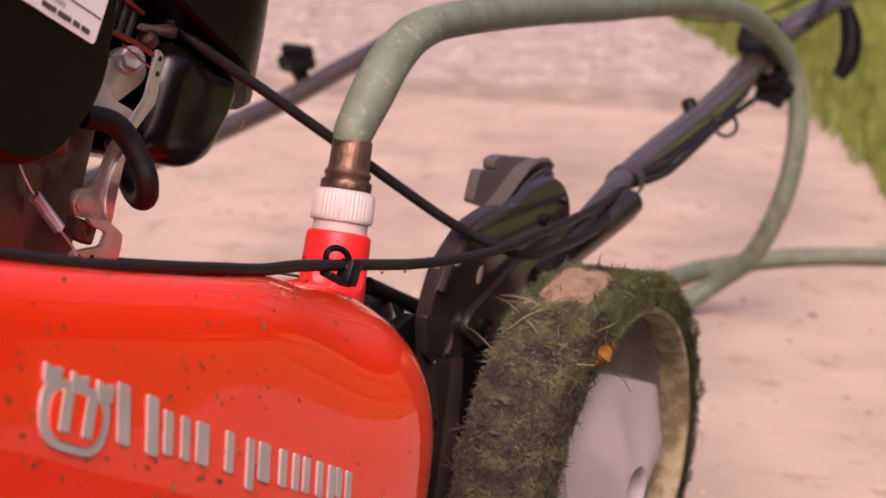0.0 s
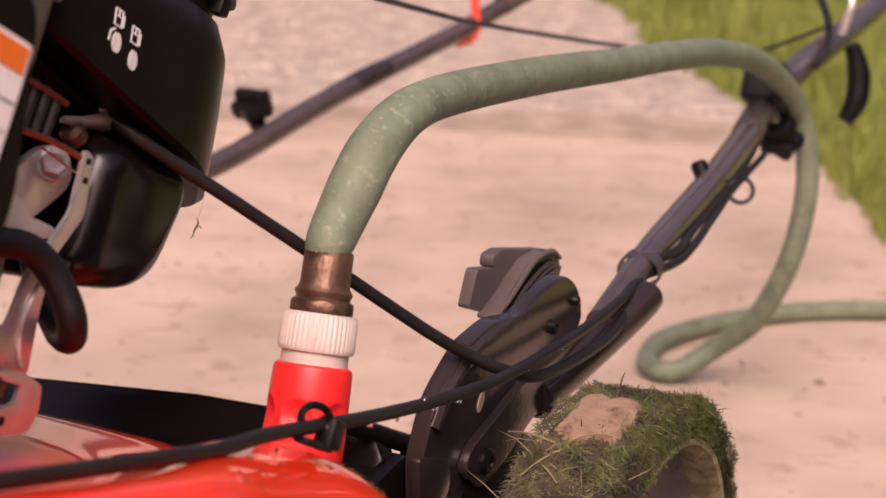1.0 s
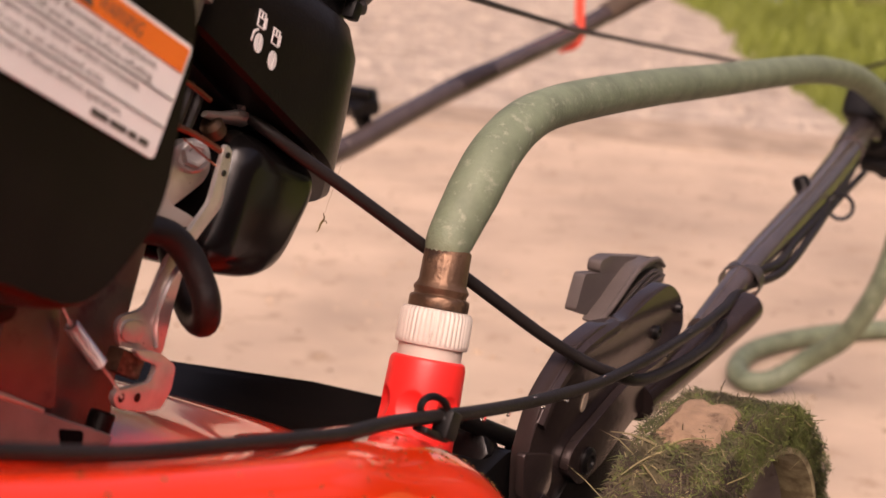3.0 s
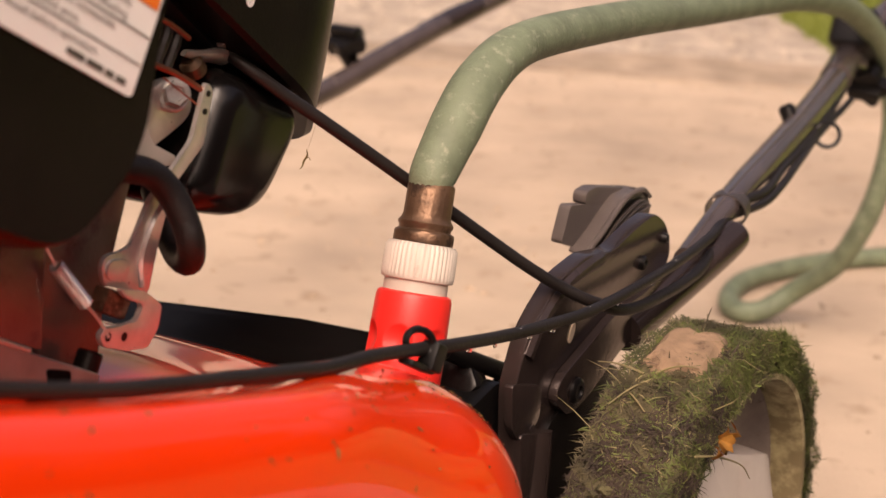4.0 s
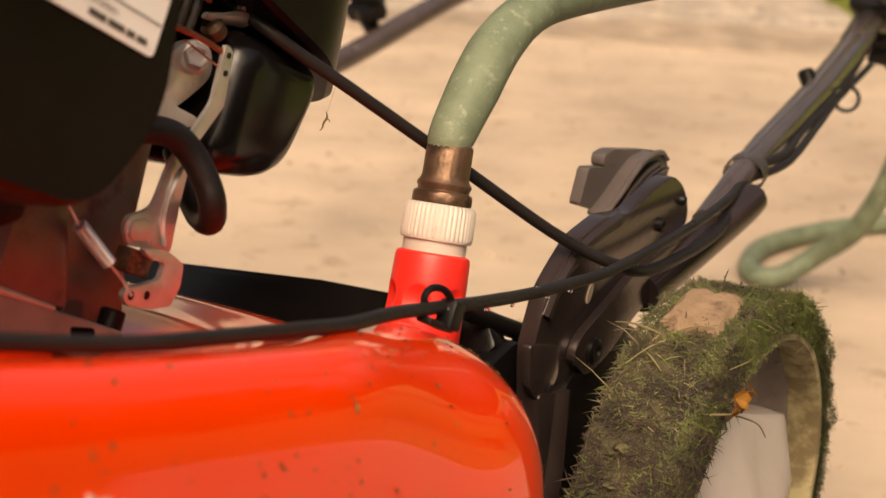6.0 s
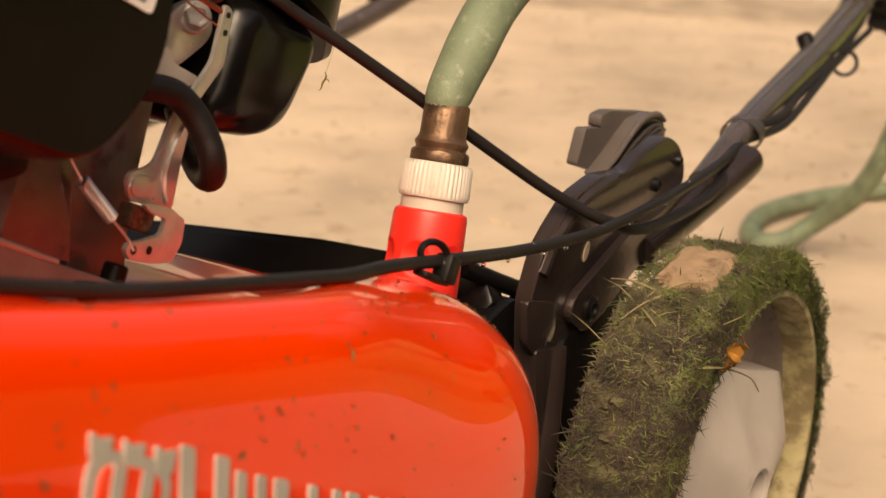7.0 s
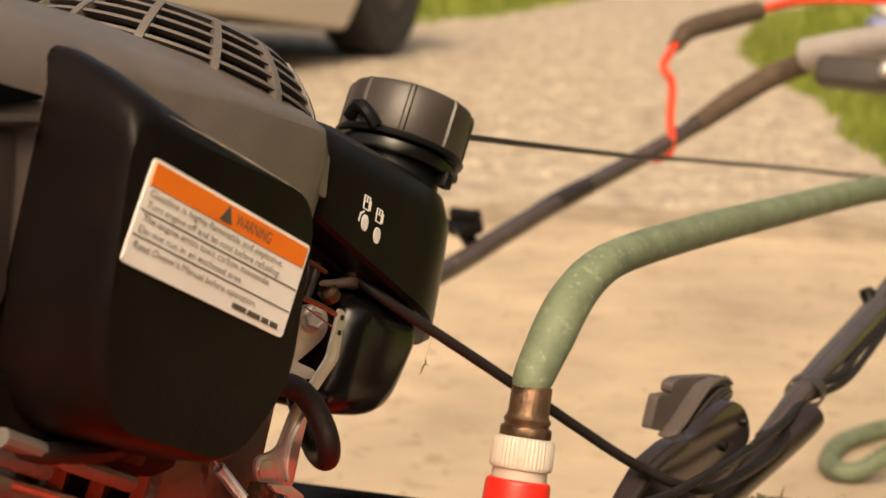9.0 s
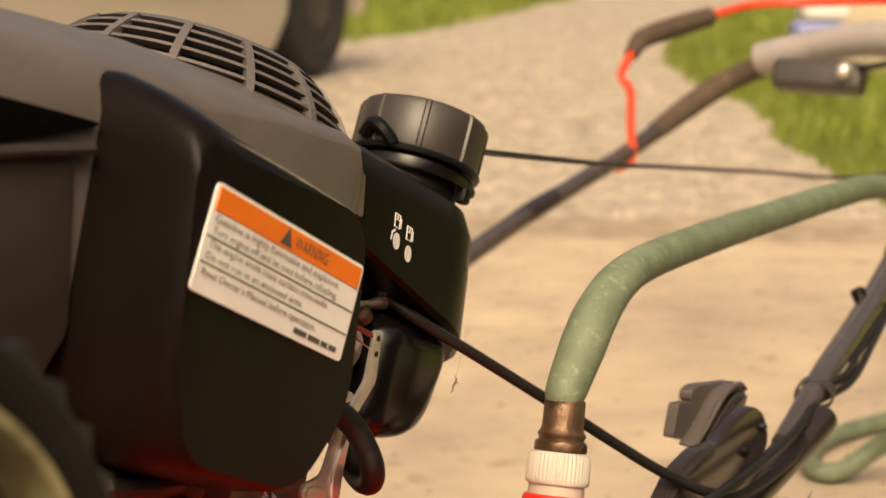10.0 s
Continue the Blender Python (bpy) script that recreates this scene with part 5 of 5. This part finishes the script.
lathe(bm, [(0.001, -0.009), (0.006, -0.0075), (0.0085, -0.003), (0.0085, 0.003), (0.006, 0.0075), (0.001, 0.009)], Matrix.Translation((-0.372, 0.866, 0.683)), 16)
part("control_pin", bm, M_STEEL, mower, "bright steel ball end")
bm = bmesh.new()
tube(bm, [(-0.36, 0.875, 0.69), (-0.30, 0.85, 0.69), (-0.24, 0.80, 0.64), (-0.19, 0.73, 0.56), (-0.175, 0.66, 0.50)], 0.0035, 10, 5)
part("control_cable", bm, M_RUBBER, mower, "black control cable")
bm = bmesh.new()
tube(bm, [(-0.586, 0.600, 0.3955), (-0.586, 0.640, 0.4245), (-0.586, 0.680, 0.4520)], [0.0102, 0.0108, 0.0102], 16, 4)
part("tube_band", bm, M_BRACKET, mower, "dark worn sleeve over the tube joint")
# red bail rod with foam sleeve
bm = bmesh.new()
tube(bm, [(-0.592, 0.822, 0.533), (-0.580, 0.833, 0.550), (-0.586, 0.822, 0.588), (-0.590, 0.812, 0.622), (-0.601, 0.803, 0.636), (-0.610, 0.827, 0.664), (-0.613, 0.845, 0.684)], 0.0050, 12, 5)
bail = part("bail_rod", bm, M_REDROD, mower, "red coated operator bail rod")
bm = bmesh.new()
tube(bm, [(-0.612, 0.838, 0.676), (-0.615, 0.866, 0.708), (-0.606, 0.925, 0.748), (-0.592, 0.985, 0.788)], [0.0085, 0.012, 0.013, 0.012], 14, 5)
part("bail_sleeve", bm, M_FOAM, bail, "brown-black foam sleeve")
bm = bmesh.new()
tube(bm, [(-0.593, 0.980, 0.785), (-0.570, 1.060, 0.838), (-0.500, 1.090, 0.858), (-0.360, 1.040, 0.843), (-0.240, 0.980, 0.788)], 0.0055, 12, 5)
part("bail_bow", bm, M_REDROD, bail)
# knobs


def knob(m, s=1.0):
    bm = bmesh.new()
    lathe(bm, [(0.008, -0.012), (0.008, 0.0), (0.016, 0.002), (0.018, 0.008), (0.017, 0.016), (0.006, 0.018)], m @ Matrix.Scale(s, 4), 40, lambda a, k: 1 + (0.16 * math.cos(5 * a) if 2 <= k <= 4 else 0))
    box(bm, (0, 0, 0.02), (0.03, 0.010, 0.012), 0.003, m=m @ Matrix.Scale(s, 4))
    part("clamp_knob", bm, M_BLACK2, mower, "black plastic star knob")


knob(Matrix.Translation((-0.604, 0.510, 0.343)) @ Matrix.Rotation(0.9, 4, "X"), 0.95)
knob(Matrix.Translation((-0.165, 0.575, 0.412)) @ Matrix.Rotation(2.6, 4, "X"), 0.9)
bm = bmesh.new()
box(bm, (-0.180, 0.560, 0.440), (0.036, 0.055, 0.036), 0.010, 3, m=Matrix())
part("tube_joint", bm, M_BLACK2, mower, "black plastic tube joint")
bm = bmesh.new()
tube(bm, [(-0.168, 0.735, 0.550), (-0.160, 0.748, 0.530), (-0.158, 0.756, 0.505), (-0.165, 0.758, 0.485)], [0.007, 0.0105, 0.0105, 0.007], 14, 5)
part("hook_grip", bm, M_BLACK2, mower, "black rope guide hook")
bm = bmesh.new()
tube(bm, [(-0.17, 0.700, 0.545), (-0.165, 0.690, 0.575), (-0.18, 0.705, 0.605)], 0.0035, 10, 5)
part("rope_guide", bm, M_STEEL, mower, "steel wire rope guide")
# tube fittings: small bolt, wire ring, oval end
for l0, b0, u0, r in ((-0.1365, 0.300, 0.2965, 0.0055),):
    bm = bmesh.new()
    lathe(bm, [(r, -0.006), (r, 0.004), (r * 0.7, 0.006), (r * 0.2, 0.006)], Matrix.Translation((l0, b0, u0)) @ (V(-0.5, -0.3, 0.8) if r == 0.0055 else V(1, -0.4, -0.3)).to_track_quat("Z", "Y").to_matrix().to_4x4(), 16)
    part("tube_bolt", bm, M_BLACK2, mower)
bm = bmesh.new()
tube(bm, [V(-0.1165, 0.330, 0.2950) + 0.0082 * V(0.92 * math.cos(a), 0.3 * math.cos(a), math.sin(a)) for a in [x * 0.5236 + 2.4 for x in range(13)]], 0.0015, 8, 3)
part("cable_ring", bm, M_BLACK2, mower, "black wire cable ring")
bm = bmesh.new()
CLIPM = Matrix.Translation((-0.0950, 0.1115, 0.1868)) @ V(-0.17, 0.87, 0.46).to_track_quat("Z", "Y").to_matrix().to_4x4()
lathe(bm, [(0.0104, -0.0075), (0.0114, -0.0075), (0.0116, 0.0), (0.0114, 0.0075), (0.0104, 0.0075), (0.0107, 0.0), (0.0104, -0.0074)], CLIPM @ Matrix.Diagonal((1.0, 0.86, 1.0, 1.0)), 48)
bmesh.ops.delete(bm, geom=[fc for fc in bm.faces if len(fc.verts) > 4], context="FACES_ONLY")
part("cable_clip", bm, M_GREYBLK, mower, "black plastic band holding cables to the tube")

# ---- cables
CABLES = {
    "throttle_cable": ([(-0.184, -0.248, 0.134), (-0.1733, -0.2419, 0.1295), (-0.1656, -0.2284, 0.126), (-0.1564, -0.2126, 0.1226), (-0.1446, -0.1922, 0.1179), (-0.1324, -0.1711, 0.1129), (-0.119, -0.1477, 0.1072), (-0.1084, -0.1292, 0.1027), (-0.0984, -0.1119, 0.0987), (-0.089, -0.0961, 0.096), (-0.0778, -0.0781, 0.0948), (-0.0745, -0.0395, 0.1015), (-0.0755, 0.0310, 0.1340), (-0.0830, 0.0700, 0.1590), (-0.0900, 0.1067, 0.1880), (-0.0900, 0.150, 0.2090), (-0.1050, 0.22, 0.2420), (-0.1250, 0.3316, 0.2965), (-0.1500, 0.45, 0.3570), (-0.174, 0.55, 0.414)], 0.0027, "black throttle cable with a hanging loop"),
    "brake_cable": ([(-0.147, 0.47, 0.361), (-0.1230, 0.3316, 0.2940), (-0.1060, 0.25, 0.2540), (-0.0865, 0.150, 0.2050), (-0.0880, 0.0950, 0.1790), (-0.0800, 0.0500, 0.1570), (-0.0720, -0.0221, 0.1239), (-0.0710, -0.0920, 0.0905), (-0.0715, -0.1390, 0.0726), (-0.0715, -0.1759, 0.0605), (-0.0675, -0.2225, 0.0485), (-0.0692, -0.2429, 0.0425), (-0.0690, -0.274, 0.0340), (-0.0665, -0.3052, 0.0245), (-0.0650, -0.333, 0.0178), (-0.0650, -0.365, 0.0098), (-0.065, -0.42, -0.0034), (-0.065, -0.487, -0.0150), (-0.068, -0.56, -0.0280), (-0.075, -0.64, -0.046)], 0.0025, "black brake cable lying over the deck"),
}
for name, (pts, r, label) in CABLES.items():
    bm = bmesh.new()
    tube(bm, pts, r, 12, 6)
    part(name, bm, M_RUBBER, mower, label)
bm = bmesh.new()
tube(bm, [V(-0.0685, -0.2470, 0.0440) + V(0.0020 * math.cos(a), 0.0068 * math.cos(a), 0.0047 * math.sin(a)) for a in [x * 0.5236 - 0.4 for x in range(9)]], 0.0014, 8, 3)
box(bm, (-0.0670, -0.2375, 0.0412), (0.007, 0.0085, 0.0105), 0.0014)
box(bm, (-0.0680, -0.2450, 0.0362), (0.006, 0.019, 0.0024), 0.0008)
part("cable_tie", bm, M_BLACK2, mower, "black cable tie holding the cable")
bm = bmesh.new()
tube(bm, [(-0.205, -0.20, 0.222), (-0.232, -0.10, 0.252), (-0.300, 0.20, 0.345), (-0.339, 0.361, 0.397), (-0.343, 0.60, 0.476), (-0.30, 0.80, 0.545), (-0.185, 0.72, 0.560)], 0.0018, 8, 8)
part("starter_rope", bm, M_RUBBER, mower, "taut thin black starter rope")

# ---------------------------------------------------------------- hose and coupling
UP = (AXES.to_3x3() @ V(-0.056, -0.175, 0.98)).normalized()
PORT = AXES @ V(-0.1158, -0.1594, 0.0300)
CM = Matrix.Translation(PORT) @ UP.to_track_quat("Z", "Y").to_matrix().to_4x4()
conn = thing("hose_connector", CM, "red and white plastic hose quick connector on the deck", "hose connector")
bm = bmesh.new()


FINGER = CM.to_3x3().inverted() @ V(-0.24, -0.97, 0)
FINGER_A = math.atan2(FINGER.y, FINGER.x)
BODY_H = [0.0130 + 0.0007 * j for j in range(24)]


def dimple(a, k):
    """Six round finger hollows in the body."""
    if not 2 <= k < 2 + len(BODY_H):
        return 1.0
    f = ((a - FINGER_A) * 6 / (2 * math.pi) + 0.5) % 1 - 0.5
    across = f * 2 * math.pi / 6 * 0.0158
    d = 1 - (across / 0.0064) ** 2 - ((BODY_H[k - 2] - 0.0210) / 0.0070) ** 2
    return 1 - 0.17 * max(0.0, d)


lathe(bm, [(0.0160, -0.006), (0.0160, 0.004)] + [(0.0160 - 0.02 * (h - 0.012), h) for h in BODY_H] + [(0.0154, 0.0385), (0.0149, 0.0402), (0.0138, 0.0410), (0.0115, 0.0411)], Matrix(), 216, dimple)
part("body", bm, M_RED, conn, "bright red plastic coupling body with finger dimples")
bm = bmesh.new()
lathe(bm, [(0.0128, 0.040), (0.0130, 0.0412), (0.0130, 0.0468), (0.0112, 0.0470)], Matrix(), 48)
part("collar", bm, M_WHITE, conn)
bm = bmesh.new()
lathe(bm, [(0.0130, 0.0458), (0.0142, 0.0460), (0.0145, 0.0468), (0.0143, 0.0482), (0.0140, 0.0590), (0.0135, 0.0606), (0.0110, 0.0610)], Matrix(), 288, lambda a, k: 1.0 + (0.045 * (0.5 + 0.5 * math.cos(44 * a)) ** 0.6 if k in (3, 4) else 0.01 if k < 3 else 0))
part("ribbed_nut", bm, M_WHITE, conn, "ivory ribbed plastic nut, grimy")

hose = thing("garden_hose", Matrix(), "faded green rubber garden hose looped over the handle", "garden hose")
bm = bmesh.new()
lathe(bm, [(0.0110, 0.0606), (0.0122, 0.0610), (0.0124, 0.0618), (0.0124, 0.0645), (0.0119, 0.0655), (0.0106, 0.0662), (0.0106, 0.0672), (0.0112, 0.0682), (0.0112, 0.0692), (0.0102, 0.0706), (0.0097, 0.0722), (0.0096, 0.0840), (0.0092, 0.0850), (0.0080, 0.0852)], CM, 96, lambda a, k: 1 + (0.018 * math.cos(8 * a) if k in (2, 3) else 0.004 * math.cos(24 * a) if k in (10, 11) else 0))
part("brass_ferrule", bm, M_BRASS, hose, "brown tarnished brass ferrule")
top = CM @ V(0, 0, 0.083)
HOSE = [tuple(top), tuple(CM @ V(0, 0, 0.0895)), (0.0010, 0.7170, 0.3172), (0.0067, 0.7275, 0.3285), (0.0124, 0.7375, 0.3360), (0.0191, 0.7500, 0.3418), (0.0296, 0.7706, 0.3455), (0.0490, 0.8110, 0.3460), (0.0888, 0.8958, 0.3431), (0.1359, 1.0052, 0.3362), (0.1877, 1.1147, 0.3308), (0.2360, 1.2237, 0.3222), (0.2882, 1.3404, 0.3038), (0.328, 1.415, 0.276), (0.352, 1.447, 0.243), (0.360, 1.448, 0.202), (0.358, 1.448, 0.160), (0.350, 1.459, 0.114), (0.335, 1.485, 0.068), (0.312, 1.520, 0.034), (0.285, 1.520, 0.014), (0.264, 1.523, 0.0105), (0.259, 1.557, 0.0105), (0.284, 1.625, 0.0105), (0.345, 1.690, 0.0105), (0.430, 1.744, 0.0105), (0.532, 1.768, 0.0105), (0.80, 1.80, 0.0105), (1.3, 1.9, 0.006), (2.2, 2.3, 0.006)]
bm = bmesh.new()
tube(bm, HOSE, [0.0086, 0.0097, 0.0110, 0.0110, 0.0105, 0.0100] + [0.0093] * 24, 24, 8)
part("hose_pipe", bm, M_HOSE, hose, "faded green rubber pipe with pale scuffs")

# ---------------------------------------------------------------- parked car
CARM = Matrix.Translation((-0.70, 6.28, -0.006)) @ Matrix.Rotation(math.atan2(0.954, 0.30), 4, "Z")
car = thing("parked_car", CARM, "beige car parked on the gravel drive", "car")


def arch(cx, r=0.32):
    return [(cx - r * math.cos(a), 0.27 + r * math.sin(a)) for a in [x * math.pi / 12 - 0.1 for x in range(13)]]


side = [(-3.20, 0.26), (-3.0, 0.13)] + arch(-2.55) + [(-0.45, 0.115)] + arch(0.0) + [(0.36, 0.20), (0.42, 0.34), (0.42, 0.66), (0.26, 0.90), (-0.55, 1.02), (-3.1, 1.02), (-3.25, 0.80)]
bm = bmesh.new()
slab(bm, side, -0.05, 1.50, 0.03, 2, axis="b")
part("body", bm, M_CAR, car, "beige painted lower body")
bm = bmesh.new()
slab(bm, [(-3.05, 1.00), (-2.8, 1.42), (-1.4, 1.47), (-0.55, 1.0)], 0.06, 1.50, 0.06, 2, axis="b")
part("cabin", bm, M_GLASS, car)
bm = bmesh.new()
slab(bm, [(-2.95, 0.14), (0.30, 0.14), (0.33, 0.40), (-2.95, 0.40)], 0.20, 1.45, 0.02, 2, axis="b")
part("underbody", bm, M_CARDARK, car)
for wx in (0.0, -2.55):
    for wy in (-0.02, 1.58):
        ms = Matrix.Translation((wx, wy, 0.27)) @ Matrix.Rotation(radians(90), 4, "X")
        bm = bmesh.new()
        lathe(bm, [(0.16, -0.19), (0.25, -0.19), (0.268, -0.17), (0.27, -0.10), (0.268, -0.03), (0.25, 0.0), (0.21, 0.008), (0.17, 0.0)], ms, 48)
        w = part("wheel", bm, M_TYRE, car, "dusty black tyre")
        bm = bmesh.new()
        lathe(bm, [(0.175, -0.02), (0.17, 0.004), (0.14, -0.012), (0.10, 0.0), (0.04, 0.012), (0.002, 0.012)], ms, 40, lambda a, k: 1 + (0.05 * math.cos(10 * a) if k in (2, 3) else 0))
        part("wheel_cover", bm, M_CARRIM, w, "dull grey wheel cover")
bm = bmesh.new()
box(bm, (-1.25, -0.075, 0.50), (1.9, 0.02, 0.04), 0.006)
part("rub_strip", bm, M_CAR, car)

# ---------------------------------------------------------------- sack and folded cloth on the lawn
sack = thing("canvas_sack", Matrix.Translation((1.32, 6.30, -0.012)), "plump beige canvas sack standing on the lawn", "sack")
bm = bmesh.new()
bmesh.ops.create_icosphere(bm, subdivisions=4, radius=1.0)
for v in bm.verts:
    c = v.co
    sx = math.copysign(abs(c.x) ** 0.6, c.x) * 0.24
    sy = math.copysign(abs(c.y) ** 0.6, c.y) * 0.20
    sz = 0.25 + math.copysign(abs(c.z) ** 0.55, c.z) * 0.25
    k = 1 + 0.06 * noise.noise(c * 2.5)
    v.co = V(sx * k, sy * k, max(0.0, sz * (1 + 0.04 * noise.noise(c * 3))))
part("bag", bm, M_CLOTH, sack)
for k, (m, z) in enumerate(((M_BLUE, 0.20), (M_WCLOTH, 0.27), (M_BLUE, 0.34), (M_WCLOTH, 0.42))):
    cl = thing("folded_cloth", Matrix.Translation((1.02 + 0.02 * k, 6.22, -0.012 + (z - 0.20) * 1.0)), "blue striped cloth folded in a pile" if m is M_BLUE else "white cloth folded in a pile", "cloth", "pile of cloths")
    bm = bmesh.new()
    box(bm, (0, 0, 0.036 if k else 0.036), (0.16, 0.20, 0.072), 0.025, 3)
    part("fold", bm, m, cl)

# ---------------------------------------------------------------- small things
bm = bmesh.new()
tube(bm, [(-0.1660, -0.1985, 0.1325), (-0.1660, -0.1988, 0.1200), (-0.1660, -0.1990, 0.1115)], 0.00005, 4, 2)
tube(bm, [(-0.1660, -0.2000, 0.1120), (-0.1655, -0.1988, 0.1100), (-0.1665, -0.1984, 0.1075), (-0.1660, -0.1992, 0.1050), (-0.1660, -0.2004, 0.1036)], [0.0001, 0.0004, 0.0005, 0.0003, 0.0001], 6, 4)
tube(bm, [(-0.1660, -0.1988, 0.1085), (-0.1655, -0.1970, 0.1095), (-0.1655, -0.1958, 0.1088)], 0.00018, 5, 3)
bit = part("grass_bit", bm, M_FLECK)
bit.matrix_world = AXES
tagged(bit, "tiny dry grass bit hanging from the fuel tank on a thread", "grass bit")

drop_rng = random.Random(5)
path = smooth_path(CABLES["brake_cable"][0], 6)
for k in range(9):
    c = path[34 + 3 * k + drop_rng.randrange(2)]
    bm = bmesh.new()
    bmesh.ops.create_icosphere(bm, subdivisions=2, radius=drop_rng.uniform(0.0007, 0.0011), matrix=Matrix.Translation(c + V(0.0010, 0, -0.0028 if k % 3 else 0.0027)) @ Matrix.Diagonal((1, 1, 1.15, 1)))
    ob = part("water_drop", bm, M_WATER)
    ob.matrix_world = AXES
    tagged(ob, "clear water drop clinging to the black cable", "water drop", "drops on the cable")


def limb(bm, p, d, r, length, depth, rnd):
    """A tapered branch that forks into thinner ones."""
    pts, q = [p], p
    for _ in range(3):
        d = (d + V(rnd.gauss(0, 0.13), rnd.gauss(0, 0.13), rnd.gauss(0.03, 0.09))).normalized()
        q = q + d * length / 3
        pts.append(q)
    tube(bm, pts, [r, r * 0.85, r * 0.7, r * 0.55], 5 if depth < 3 else 7, 2)
    if depth:
        for _ in range(3 if depth > 1 else 4):
            at = pts[rnd.choice((1, 2, 3, 3))]
            w = V(rnd.gauss(0, 1), rnd.gauss(0, 1), rnd.gauss(0.2, 0.6)).normalized()
            limb(bm, at, (d + w * 0.85).normalized(), r * 0.52, length * rnd.uniform(0.6, 0.8), depth - 1, rnd)


for x, y, h, seed in ((4.6, 11.0, 2.3, 1), (7.0, 9.4, 2.6, 2), (6.0, 14.5, 2.6, 3)):
    rnd = random.Random(seed)
    tree = thing("bare_tree", Matrix.Translation((x, y, -0.012)), "bare grey tree standing on the lawn", "tree", "trees round the yard")
    bm = bmesh.new()
    tube(bm, [(0, 0, -0.05), (0.03, 0, h * 0.5), (0.0, 0.04, h)], [0.17, 0.13, 0.11], 12, 4)
    part("trunk", bm, M_BARK, tree)
    for k in range(5):
        bm = bmesh.new()
        a = 1.26 * k + rnd.uniform(-0.3, 0.3)
        limb(bm, V(0, 0.03, h * (0.80 + 0.05 * k) - 0.1), V(math.cos(a) * 0.7, math.sin(a) * 0.7, 0.8).normalized(), 0.065, 1.7, 3, rnd)
        part("branch", bm, M_BARK, tree)
